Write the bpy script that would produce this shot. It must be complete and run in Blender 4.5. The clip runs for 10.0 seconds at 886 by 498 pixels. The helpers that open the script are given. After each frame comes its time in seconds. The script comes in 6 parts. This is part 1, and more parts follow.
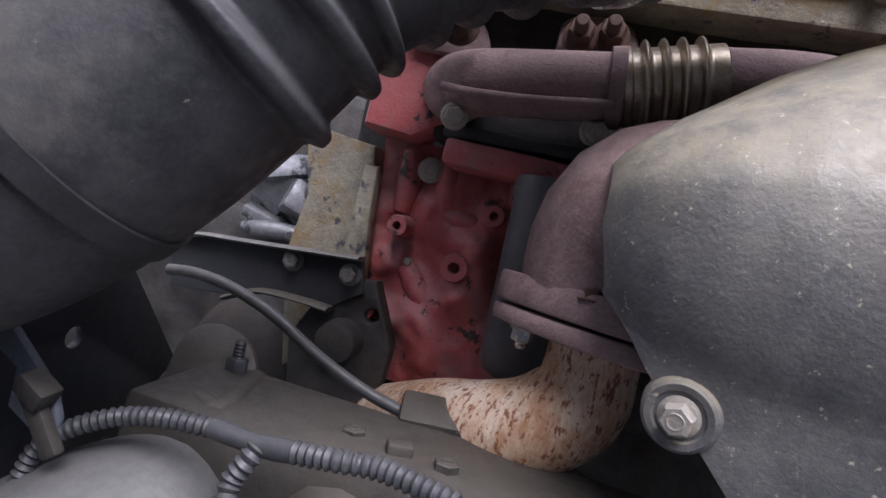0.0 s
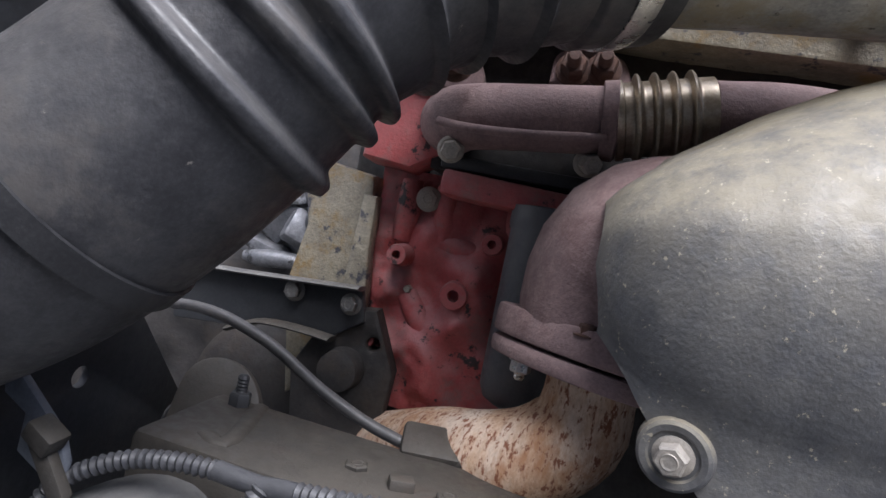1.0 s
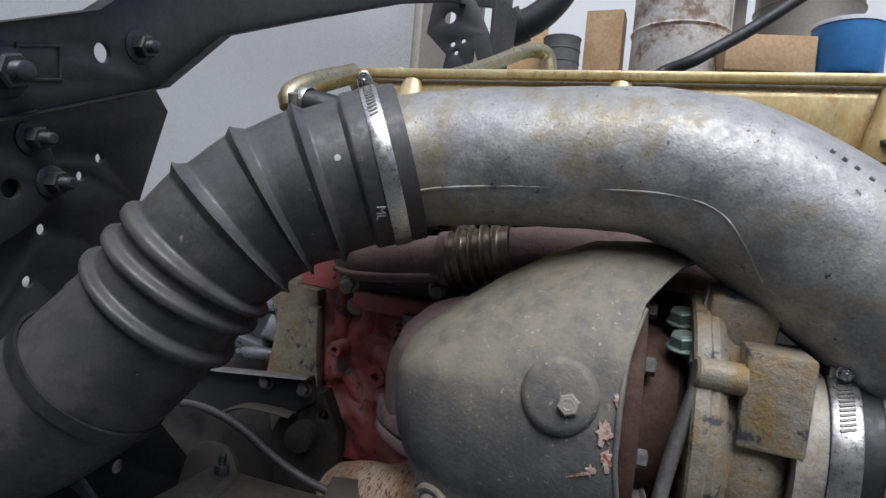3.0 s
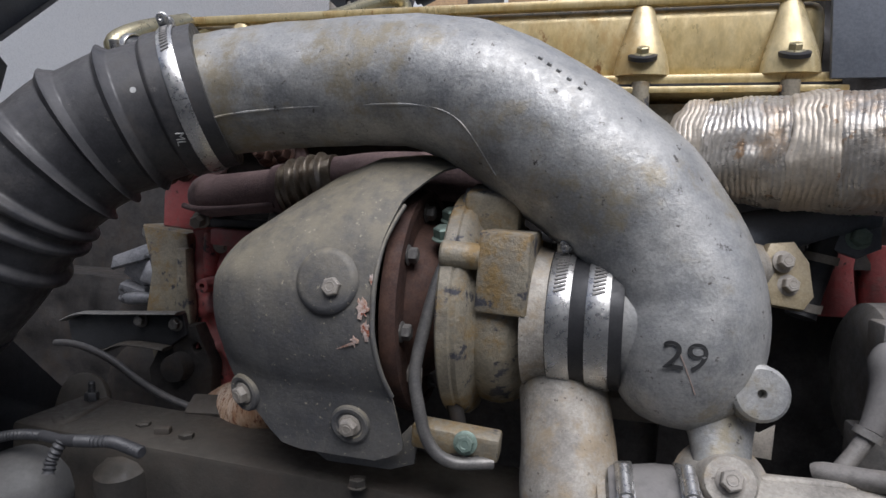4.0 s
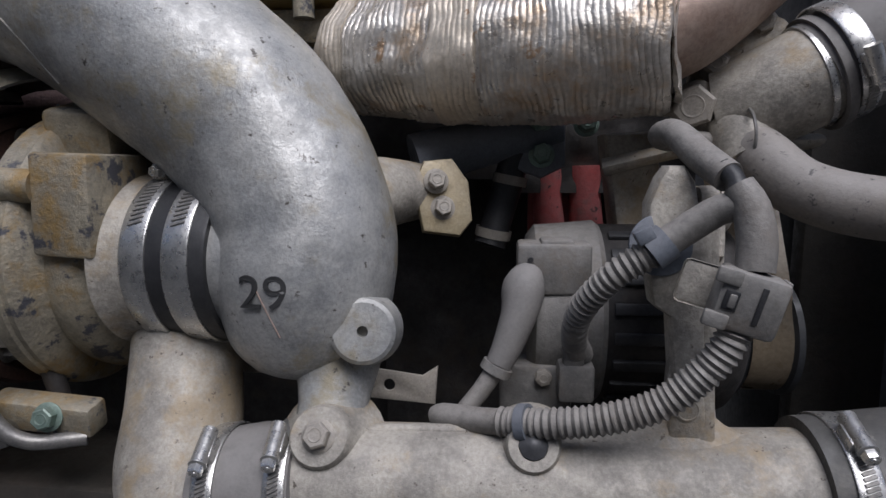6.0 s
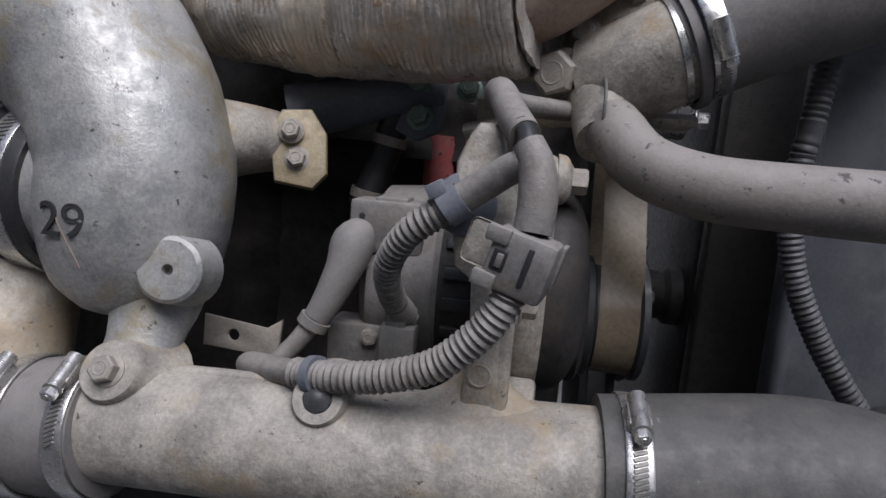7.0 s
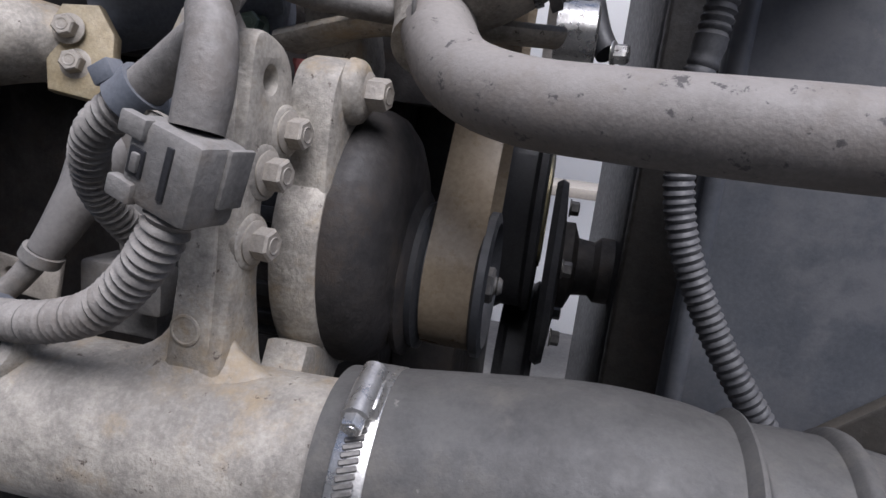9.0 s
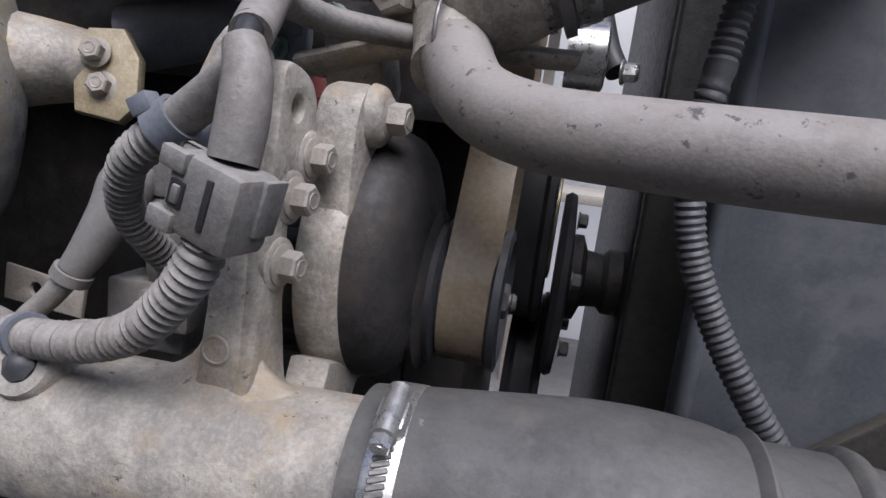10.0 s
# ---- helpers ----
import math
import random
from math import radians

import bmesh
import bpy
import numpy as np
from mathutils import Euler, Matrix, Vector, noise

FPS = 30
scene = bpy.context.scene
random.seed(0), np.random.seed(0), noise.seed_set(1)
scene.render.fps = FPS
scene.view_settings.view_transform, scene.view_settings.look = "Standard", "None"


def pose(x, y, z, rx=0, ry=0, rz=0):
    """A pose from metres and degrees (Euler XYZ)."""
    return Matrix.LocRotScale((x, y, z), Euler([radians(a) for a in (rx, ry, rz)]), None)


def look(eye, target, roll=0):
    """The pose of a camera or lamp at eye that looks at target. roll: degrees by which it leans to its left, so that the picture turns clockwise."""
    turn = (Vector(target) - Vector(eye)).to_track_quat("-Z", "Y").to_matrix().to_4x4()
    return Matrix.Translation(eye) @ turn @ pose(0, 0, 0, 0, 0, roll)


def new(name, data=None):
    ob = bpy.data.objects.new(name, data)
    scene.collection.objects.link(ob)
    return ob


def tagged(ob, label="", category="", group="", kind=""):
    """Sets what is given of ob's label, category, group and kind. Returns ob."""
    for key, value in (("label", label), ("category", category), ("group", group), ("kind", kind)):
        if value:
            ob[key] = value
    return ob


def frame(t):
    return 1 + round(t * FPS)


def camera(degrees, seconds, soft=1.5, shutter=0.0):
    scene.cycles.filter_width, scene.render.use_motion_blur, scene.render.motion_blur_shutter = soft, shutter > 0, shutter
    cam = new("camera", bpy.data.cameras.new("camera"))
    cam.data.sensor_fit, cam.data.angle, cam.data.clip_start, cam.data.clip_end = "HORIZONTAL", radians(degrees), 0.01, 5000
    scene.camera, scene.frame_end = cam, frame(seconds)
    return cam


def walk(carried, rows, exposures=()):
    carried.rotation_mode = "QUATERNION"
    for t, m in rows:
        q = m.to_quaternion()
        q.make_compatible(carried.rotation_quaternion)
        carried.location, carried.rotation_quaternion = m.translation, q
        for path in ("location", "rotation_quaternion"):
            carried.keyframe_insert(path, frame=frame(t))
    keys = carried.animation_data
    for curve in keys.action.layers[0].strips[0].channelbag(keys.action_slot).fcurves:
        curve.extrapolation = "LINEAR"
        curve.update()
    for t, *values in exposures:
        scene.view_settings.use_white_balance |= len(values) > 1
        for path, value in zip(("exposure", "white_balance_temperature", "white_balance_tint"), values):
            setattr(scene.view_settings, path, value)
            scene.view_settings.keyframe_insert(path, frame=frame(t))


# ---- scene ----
cam = camera(72.3, 10.0)
PATH = [
    (0, (-0.0550, -0.0130, 1.3910), (-0.4200, 1.9520, 1.3110), 12.30),
    (0.5, (-0.0550, -0.0130, 1.3960), (-0.4250, 1.9510, 1.3200), 11.90),
    (1, (-0.0550, -0.0200, 1.4090), (-0.4310, 1.9440, 1.3560), 11.40),
    (1.1, (-0.0560, -0.0253, 1.4266), (-0.4632, 1.9328, 1.3864), 12.02),
    (1.2, (-0.0529, -0.0273, 1.4536), (-0.4941, 1.9232, 1.4038), 10.64),
    (1.3, (-0.0497, -0.0298, 1.4807), (-0.5227, 1.9126, 1.4167), 9.51),
    (1.4, (-0.0465, -0.0318, 1.5017), (-0.5615, 1.8998, 1.4334), 8.81),
    (1.5, (-0.0439, -0.0358, 1.5188), (-0.5792, 1.8910, 1.4762), 8.40),
    (1.7, (-0.0390, -0.0528, 1.5449), (-0.6207, 1.8611, 1.5580), 7.84),
    (2, (-0.0300, -0.0730, 1.5800), (-0.6380, 1.8320, 1.5750), 7.50),
    (2.2, (-0.0210, -0.0840, 1.5950), (-0.6360, 1.8190, 1.5920), 7.10),
    (3.3, (0.2030, -0.1990, 1.5320), (-0.3390, 1.7210, 1.4040), 3.70),
    (3.5, (0.2280, -0.2030, 1.5260), (-0.2680, 1.7280, 1.3700), 2.90),
    (4, (0.3120, -0.2030, 1.5090), (-0.1600, 1.7330, 1.3460), 1.80),
    (4.5, (0.3990, -0.2000, 1.5010), (0.0210, 1.7580, 1.3530), 0.30),
    (5, (0.4800, -0.1720, 1.4890), (0.1960, 1.7970, 1.2820), -0.10),
    (5.5, (0.5150, -0.1320, 1.4810), (0.3040, 1.8410, 1.2300), 0.20),
    (5.7, (0.5180, -0.1060, 1.4820), (0.3400, 1.8660, 1.2000), -0.60),
    (6.8, (0.5960, -0.0720, 1.4630), (0.3630, 1.8930, 1.1740), 3.90),
    (7, (0.6400, -0.0660, 1.4610), (0.4150, 1.8940, 1.1360), 4.70),
    (7.5, (0.7120, -0.0450, 1.4460), (0.3450, 1.8890, 1.0940), 6.00),
    (8, (0.7640, 0.0040, 1.4470), (0.4240, 1.9430, 1.0950), 8.00),
    (8.5, (0.7730, 0.0300, 1.4360), (0.4290, 1.9600, 1.0450), 7.80),
    (9, (0.7740, 0.0360, 1.4360), (0.4340, 1.9670, 1.0400), 7.20),
    (9.5, (0.7740, 0.0330, 1.4380), (0.4240, 1.9650, 1.0590), 7.10),
    (10, (0.7660, 0.0270, 1.4450), (0.4170, 1.9580, 1.0600), 7.20),
]
LIGHTNESS = [(0, 1.25, 5850, 20), (0.5, 1.25, 5900, 16), (1.0, 1.4, 5850, 14), (1.3, 1.9, 5700, 11), (1.6, 1.7, 5600, 9), (1.9, 1.15, 5550, 8), (2.2, 0.65, 5550, 8), (3.3, 0.18, 5950, 12), (4.0, 0.13, 5950, 13), (5.5, -0.05, 5900, 14), (7.0, 0.15, 5950, 15), (8.0, 0.40, 5900, 16), (10.0, 0.62, 5900, 16)]
walk(cam, [(t, look(eye, target, roll)) for t, eye, target, roll in PATH], LIGHTNESS)

# ---- world, sun, exposure ----
world = bpy.data.worlds.new("sky")
scene.world = world
world.use_nodes = True
sky = world.node_tree.nodes.new("ShaderNodeTexSky")
sky.sky_type, sky.sun_disc = "NISHITA", False
sky.sun_elevation, sky.sun_rotation, sky.dust_density = radians(57), radians(155), 4.0
world.node_tree.links.new(sky.outputs[0], world.node_tree.nodes["Background"].inputs[0])
world.node_tree.nodes["Background"].inputs[1].default_value = 0.085
sun = new("sun", bpy.data.lights.new("sun", "SUN"))
sun.data.energy, sun.data.angle, sun.data.color = 2.6, radians(45), (1.0, 0.99, 0.97)
sun.matrix_world = look((1.0, -1.25, 3.50), (0.3, 0.3, 0.9))

# ---- helpers for building ----
WORLD = {}


def thing(name, at, label, category, group="", kind=""):
    ob = new(name)
    ob.empty_display_size = 0.02
    ob.location = at
    WORLD[ob] = Matrix.Translation(at)
    return tagged(ob, label, category, group, kind)


def to_mesh(name, bm, mat, smooth=True):
    if isinstance(bm, bpy.types.Mesh):
        me = bm
    else:
        bmesh.ops.recalc_face_normals(bm, faces=bm.faces)
        me = bpy.data.meshes.new(name)
        bm.to_mesh(me)
        bm.free()
    if not me.materials:
        me.materials.append(mat)
        if smooth:
            me.shade_smooth()
            me.set_sharp_from_angle(angle=radians(38))
    return me


def part(name, bm, mat, parent=None, label="", m=None, smooth=True):
    """One mesh object, under a thing or a part; m: where it stands in the world."""
    ob = new(name, to_mesh(name, bm, mat, smooth))
    ob.matrix_basis = m or Matrix()
    WORLD[ob] = m or Matrix()
    if parent:
        ob.parent = parent
        ob.matrix_parent_inverse = WORLD[parent].inverted()
    return tagged(ob, label)


def frame_of(at, axis, up=(0, 0, 1)):
    """A turn whose z runs along axis, at a place."""
    z = Vector(axis).normalized()
    u = Vector(up)
    x = u.cross(z)
    if x.length < 1e-3:
        x = Vector((1, 0, 0)).cross(z)
    if x.length < 1e-3:
        x = Vector((0, 1, 0)).cross(z)
    x.normalize()
    y = z.cross(x)
    m = Matrix((x, y, z)).transposed().to_4x4()
    m.translation = at
    return m


def spline(pts, step):
    """Points along a smooth line through pts, with the share of the way; radii ride along as a fourth number."""
    p = [np.array(q, float) for q in pts]
    p = [2 * p[0] - p[1]] + p + [2 * p[-1] - p[-2]]
    out = []
    for i in range(1, len(p) - 2):
        n = max(2, int(np.linalg.norm(p[i + 1][:3] - p[i][:3]) / step))
        for k in range(n):
            t = k / n
            a, b, c, d = p[i - 1:i + 3]
            out.append(0.5 * (2 * b + (c - a) * t + (2 * a - 5 * b + 4 * c - d) * t * t + (3 * b - a - 3 * c + d) * t ** 3))
    out.append(p[-2])
    return np.array(out)


def tube(pts, segs=24, step=0.008, ripple=None, bm=None, caps=True, flat=None, hollow=0.0):
    """A swept pipe; pts are (x, y, z, radius). ripple(s): added radius at s metres along. flat: squash of the cross-section (a, b).
    hollow: thickness of the wall at the open ends."""
    bm = bm or bmesh.new()
    line = spline(pts, step)
    way = np.gradient(line[:, :3], axis=0)
    way /= np.linalg.norm(way, axis=1)[:, None]
    s = np.r_[0, np.cumsum(np.linalg.norm(np.diff(line[:, :3], axis=0), axis=1))]
    x = np.cross(way[0], (0, 0, 1.0))
    if np.linalg.norm(x) < 0.1:
        x = np.cross(way[0], (0, 1.0, 0))
    rings = []
    a = np.linspace(0, 2 * np.pi, segs, endpoint=False)
    for i in range(len(line)):
        x = x - way[i] * (x @ way[i])
        x /= np.linalg.norm(x)
        y = np.cross(way[i], x)
        r = line[i, 3] + (ripple(s[i]) if ripple else 0)
        fa, fb = flat or (1, 1)
        ring = line[i, :3] + r * (fa * np.cos(a)[:, None] * x + fb * np.sin(a)[:, None] * y)
        rings.append([bm.verts.new(v) for v in ring])
    for p, q in zip(rings, rings[1:]):
        for k in range(segs):
            bm.faces.new((p[k], p[k - 1], q[k - 1], q[k]))
    if hollow:
        for ring, i, sign in ((rings[0], 0, 1), (rings[-1], -1, -1)):
            c = Vector(line[i, :3])
            f = 1 - hollow / line[i, 3]
            lip = [bm.verts.new(c + (v.co - c) * f) for v in ring]
            deep = [bm.verts.new(v.co + Vector(way[i]) * sign * 0.03) for v in lip]
            for k in range(segs):
                bm.faces.new((ring[k], ring[k - 1], lip[k - 1], lip[k]))
                bm.faces.new((lip[k], lip[k - 1], deep[k - 1], deep[k]))
            bm.faces.new(deep)
    elif caps:
        bm.faces.new(rings[0])
        bm.faces.new(rings[-1])
    return bm


def lathe(profile, at, axis=(1, 0, 0), segs=48, bm=None, closed=False):
    """A turned shape: profile rows are (way along the axis, radius)."""
    bm = bm or bmesh.new()
    m = frame_of(at, axis)
    rings = []
    for d, r in profile:
        if r < 1e-5:
            rings.append([bm.verts.new(m @ Vector((0, 0, d)))])
        else:
            rings.append([bm.verts.new(m @ Vector((r * math.cos(6.28318530718 * k / segs), r * math.sin(6.28318530718 * k / segs), d))) for k in range(segs)])
    pairs = list(zip(rings, rings[1:])) + ([(rings[-1], rings[0])] if closed else [])
    for p, q in pairs:
        for k in range(segs):
            if len(p) == 1 and len(q) == 1:
                continue
            if len(p) == 1:
                bm.faces.new((p[0], q[k - 1], q[k]))
            elif len(q) == 1:
                bm.faces.new((p[k], p[k - 1], q[0]))
            else:
                bm.faces.new((p[k], p[k - 1], q[k - 1], q[k]))
    if not closed:
        for ring in (rings[0], rings[-1]):
            if len(ring) > 1:
                bm.faces.new(ring)
    return bm


def box(size, m, bevel=0.002, bm=None, segs=2):
    made = bmesh.new()
    bmesh.ops.create_cube(made, size=1)
    bmesh.ops.scale(made, vec=size, verts=made.verts)
    if bevel:
        bmesh.ops.bevel(made, geom=made.edges, offset=bevel, segments=segs, affect="EDGES", profile=0.5)
    bmesh.ops.transform(made, matrix=m, verts=made.verts)
    return merge(made, bm)


def merge(made, bm=None):
    if bm is None:
        return made
    me = bpy.data.meshes.new("join")
    made.to_mesh(me)
    made.free()
    bm.from_mesh(me)
    bpy.data.meshes.remove(me)
    return bm


def circle(x, y, r, n=20):
    return [(x + r * math.cos(6.28318530718 * k / n), y + r * math.sin(6.28318530718 * k / n)) for k in range(n)]


def plate(outlines, depth, m, bevel=0.0012, bm=None, soft=0):
    """A flat piece of some depth, about the plane of m; the first outline is its rim, the others are holes."""
    cu = bpy.data.curves.new("cut", "CURVE")
    cu.dimensions, cu.fill_mode = "2D", "BOTH"
    cu.extrude, cu.bevel_depth, cu.bevel_resolution = max(depth / 2 - bevel, 1e-5), bevel, 1
    cu.offset = -bevel
    for n, line in enumerate(outlines):
        if soft and n == 0:
            line = [tuple(q) for q in spline([(a, b, 0, 0) for a, b in list(line) + [line[0]]], soft)[:-1, :2]]
        sp = cu.splines.new("POLY")
        sp.points.add(len(line) - 1)
        for q, (a, b) in zip(sp.points, line):
            q.co = (a, b, 0, 1)
        sp.use_cyclic_u = True
    ob = bpy.data.objects.new("cut", cu)
    me = bpy.data.meshes.new_from_object(ob)
    bpy.data.objects.remove(ob)
    bpy.data.curves.remove(cu)
    made = bmesh.new()
    made.from_mesh(me)
    bpy.data.meshes.remove(me)
    bmesh.ops.remove_doubles(made, verts=made.verts, dist=1e-6)
    bmesh.ops.transform(made, matrix=m, verts=made.verts)
    return merge(made, bm)


def letters(text, size, m, depth=0.0006):
    cu = bpy.data.curves.new("words", "FONT")
    cu.body, cu.size, cu.extrude, cu.align_x, cu.align_y = text, size, depth, "CENTER", "CENTER"
    ob = bpy.data.objects.new("words", cu)
    me = bpy.data.meshes.new_from_object(ob)
    bpy.data.objects.remove(ob)
    bpy.data.curves.remove(cu)
    made = bmesh.new()
    made.from_mesh(me)
    bpy.data.meshes.remove(me)
    bmesh.ops.transform(made, matrix=m, verts=made.verts)
    return made


BOLTS = {}


def bolt_mesh(af, h, flange, thread, mat):
    """A hexagon head (af across flats) on a flange, standing along z from 0; thread: a stud that sticks out past it."""
    key = (af, h, flange, thread, mat.name)
    if key not in BOLTS:
        bm = bmesh.new()
        r = af / 2 / math.cos(math.pi / 6)
        f = h * 0.22 if flange else 0.0
        rows = [(0.0, 1.0), (h * 0.86, 1.0), (h, 0.86)]
        rings = [[bm.verts.new((r * k * math.cos(math.pi / 3 * i + 0.3), r * k * math.sin(math.pi / 3 * i + 0.3), f + z)) for i in range(6)] for z, k in rows]
        for p, q in zip(rings, rings[1:]):
            for i in range(6):
                bm.faces.new((p[i], p[i - 1], q[i - 1], q[i]))
        bm.faces.new(rings[0]), bm.faces.new(rings[-1])
        if flange:
            lathe([(0, flange), (f * 0.5, flange), (f * 1.15, flange * 0.8), (f * 1.2, r * 0.7)], (0, 0, 0), (0, 0, 1), 24, bm)
        if thread:
            n = max(3, int(thread / 0.0012))
            lathe([(f + h * 0.9 + thread * i / n, af * (0.31 if i % 2 else 0.27)) for i in range(n)] + [(f + h * 0.9 + thread, af * 0.22)], (0, 0, 0), (0, 0, 1), 14, bm)
        else:
            lathe([(f + h * 0.98, r * 0.55), (f + h * 1.0 + 0.0004, r * 0.5), (f + h * 0.97, r * 0.3)], (0, 0, 0), (0, 0, 1), 16, bm)
        BOLTS[key] = to_mesh("bolt", bm, mat)
    return BOLTS[key]


def bolt(at, axis, mat, parent, af=0.014, h=0.008, flange=0.0, thread=0.0, name="bolt", label="", turn=0):
    m = frame_of(at, axis) @ pose(0, 0, 0, 0, 0, turn)
    return part(name, bolt_mesh(af, h, flange or af * 0.72, thread, mat), mat, parent, label, m)


def hose_clamp(at, axis, r, width, angle, label, group="hose clamps", tail=40):
    """A worm-drive clamp: a band with pressed slots, its housing and its screw. angle: where the housing sits, from the frame's x."""
    th = thing("hose_clamp", at, label, "hose clamp", group)
    w = width / 2
    band = part("band", lathe([(-w, r), (-w, r + 0.0011), (-w + 0.001, r + 0.0016), (w - 0.001, r + 0.0016), (w, r + 0.0011), (w, r)], at, axis, 72, closed=True), STEEL, th)
    m = frame_of(at, axis)

    def on(a, d, up):
        return m @ pose(0, 0, 0, 0, 0, a) @ pose(r + up, 0, d)

    key = ("slot", width)
    if key not in BOLTS:
        BOLTS[key] = to_mesh("slot", box((0.0012, 0.0022, width * 0.55), Matrix(), 0.0004, None, 1), STEEL_DARK)
    for k in range(12):
        part("slot", BOLTS[key], STEEL_DARK, band, m=on(angle + 12 + k * (tail / 12), 0, 0.0019) @ pose(0, 0, 0, 18, 0, 0))
    hm = on(angle, 0, 0.004)
    housing = part("housing", box((0.009, 0.016, width * 0.92), hm, 0.0022), STEEL, th)
    part("worm", lathe([(-0.012, 0.0042), (-0.012, 0.005), (0.012, 0.005), (0.013, 0.004)], hm @ Vector((0.0035, 0, 0)), hm.to_3x3() @ Vector((0, 1, 0)), 20), STEEL, housing)
    bolt(hm @ Vector((0.0035, 0.012, 0)), hm.to_3x3() @ Vector((0, 1, 0)), STEEL, housing, 0.0078, 0.005, 0.0055, name="screw")
    return th


# ---- materials ----
def nodes_of(name):
    mat = bpy.data.materials.new(name)
    mat.use_nodes = True
    return mat, mat.node_tree.nodes, mat.node_tree.links, mat.node_tree.nodes["Principled BSDF"]


def mat(name, base, other, rough=(0.45, 0.7), metal=0.0, big=18.0, fine=260.0, bump=0.25, dust=0.0, top_colour=(0.31, 0.29, 0.265), spot=None, spots=0.62, spot_size=60.0, grain=0.0008, coat=0.0, stretch=(1, 1, 1), cling=0.12, stain=None, stain_size=9.0, stain_most=0.7):
    """A worn surface: two tones in patches, fine grain in relief, spots of a third colour, and dust that lies on what
    faces up, in some materials made pale to paint light on the tops.
    """
    m, n, l, bsdf = nodes_of(name)
    co = n.new("ShaderNodeTexCoord")
    mp = n.new("ShaderNodeMapping")
    mp.inputs["Scale"].default_value = stretch
    l.new(co.outputs["Object"], mp.inputs[0])

    def noise_at(scale, detail=5.0, rough_=0.6):
        t = n.new("ShaderNodeTexNoise")
        t.inputs["Scale"].default_value, t.inputs["Detail"].default_value, t.inputs["Roughness"].default_value = scale, detail, rough_
        l.new(mp.outputs[0], t.inputs["Vector"])
        return t.outputs["Fac"]

    def ramp(src, lo, hi, a=0.0, b=1.0):
        t = n.new("ShaderNodeMapRange")
        t.interpolation_type = "SMOOTHSTEP"
        t.inputs[1].default_value, t.inputs[2].default_value, t.inputs[3].default_value, t.inputs[4].default_value = lo, hi, a, b
        l.new(src, t.inputs[0])
        return t.outputs[0]

    def mix(fac, a, b):
        t = n.new("ShaderNodeMix")
        t.data_type = "RGBA"
        for sock, val in ((t.inputs[0], fac), (t.inputs[6], a), (t.inputs[7], b)):
            if isinstance(val, tuple):
                sock.default_value = (*val, 1)
            elif isinstance(val, float):
                sock.default_value = val
            else:
                l.new(val, sock)
        return t.outputs[2]

    def times(a, b):
        t = n.new("ShaderNodeMath")
        t.operation = "MULTIPLY"
        for sock, val in zip(t.inputs, (a, b)):
            if isinstance(val, float):
                sock.default_value = val
            else:
                l.new(val, sock)
        return t.outputs[0]

    patches, specks = noise_at(big, 6, 0.65), noise_at(fine, 4, 0.7)
    colour = mix(ramp(patches, 0.35, 0.65), base, other)
    colour = mix(ramp(specks, 0.42, 0.75, 0.0, 0.35), colour, tuple(0.45 * c for c in base))
    colour = mix(ramp(specks, 0.55, 0.2, 0.0, 0.25), colour, tuple(min(1.0, 1.5 * c + 0.02) for c in other))
    metal_out = None
    if dust:
        geo, sep = n.new("ShaderNodeNewGeometry"), n.new("ShaderNodeSeparateXYZ")
        l.new(geo.outputs["Normal"], sep.inputs[0])
        up = ramp(sep.outputs[2], -0.35, 0.75, cling, 1.0)
        lying = times(times(up, ramp(noise_at(big * 2.7, 7, 0.7), 0.25, 0.62, 0.45, 1.0)), dust)
        colour = mix(lying, colour, mix(patches, top_colour, tuple(0.8 * c for c in top_colour)))
        if metal:
            metal_out = ramp(lying, 0.0, 1.0, metal, 0.0)
    if stain:
        colour = mix(times(ramp(noise_at(stain_size, 9, 0.7), 0.485, 0.60), times(ramp(noise_at(stain_size * 6, 6, 0.7), 0.38, 0.58, 0.3, 1.0), stain_most)), colour, stain)
    if spot:
        where = ramp(noise_at(spot_size, 7, 0.7), spots, spots + 0.06)
        colour = mix(where, colour, spot)
    l.new(colour, bsdf.inputs["Base Color"])
    l.new(ramp(noise_at(fine * 0.3, 5), 0.3, 0.7, *rough), bsdf.inputs["Roughness"])
    bsdf.inputs["Metallic"].default_value = metal
    if metal_out:
        l.new(metal_out, bsdf.inputs["Metallic"])
    bsdf.inputs["Coat Weight"].default_value = coat
    bp = n.new("ShaderNodeBump")
    bp.inputs["Strength"].default_value, bp.inputs["Distance"].default_value = bump, grain
    l.new(specks, bp.inputs["Height"])
    b2 = n.new("ShaderNodeBump")
    b2.inputs["Strength"].default_value, b2.inputs["Distance"].default_value = bump * 0.6, grain * 6
    l.new(patches, b2.inputs["Height"])
    l.new(bp.outputs[0], b2.inputs["Normal"])
    l.new(b2.outputs[0], bsdf.inputs["Normal"])
    return m


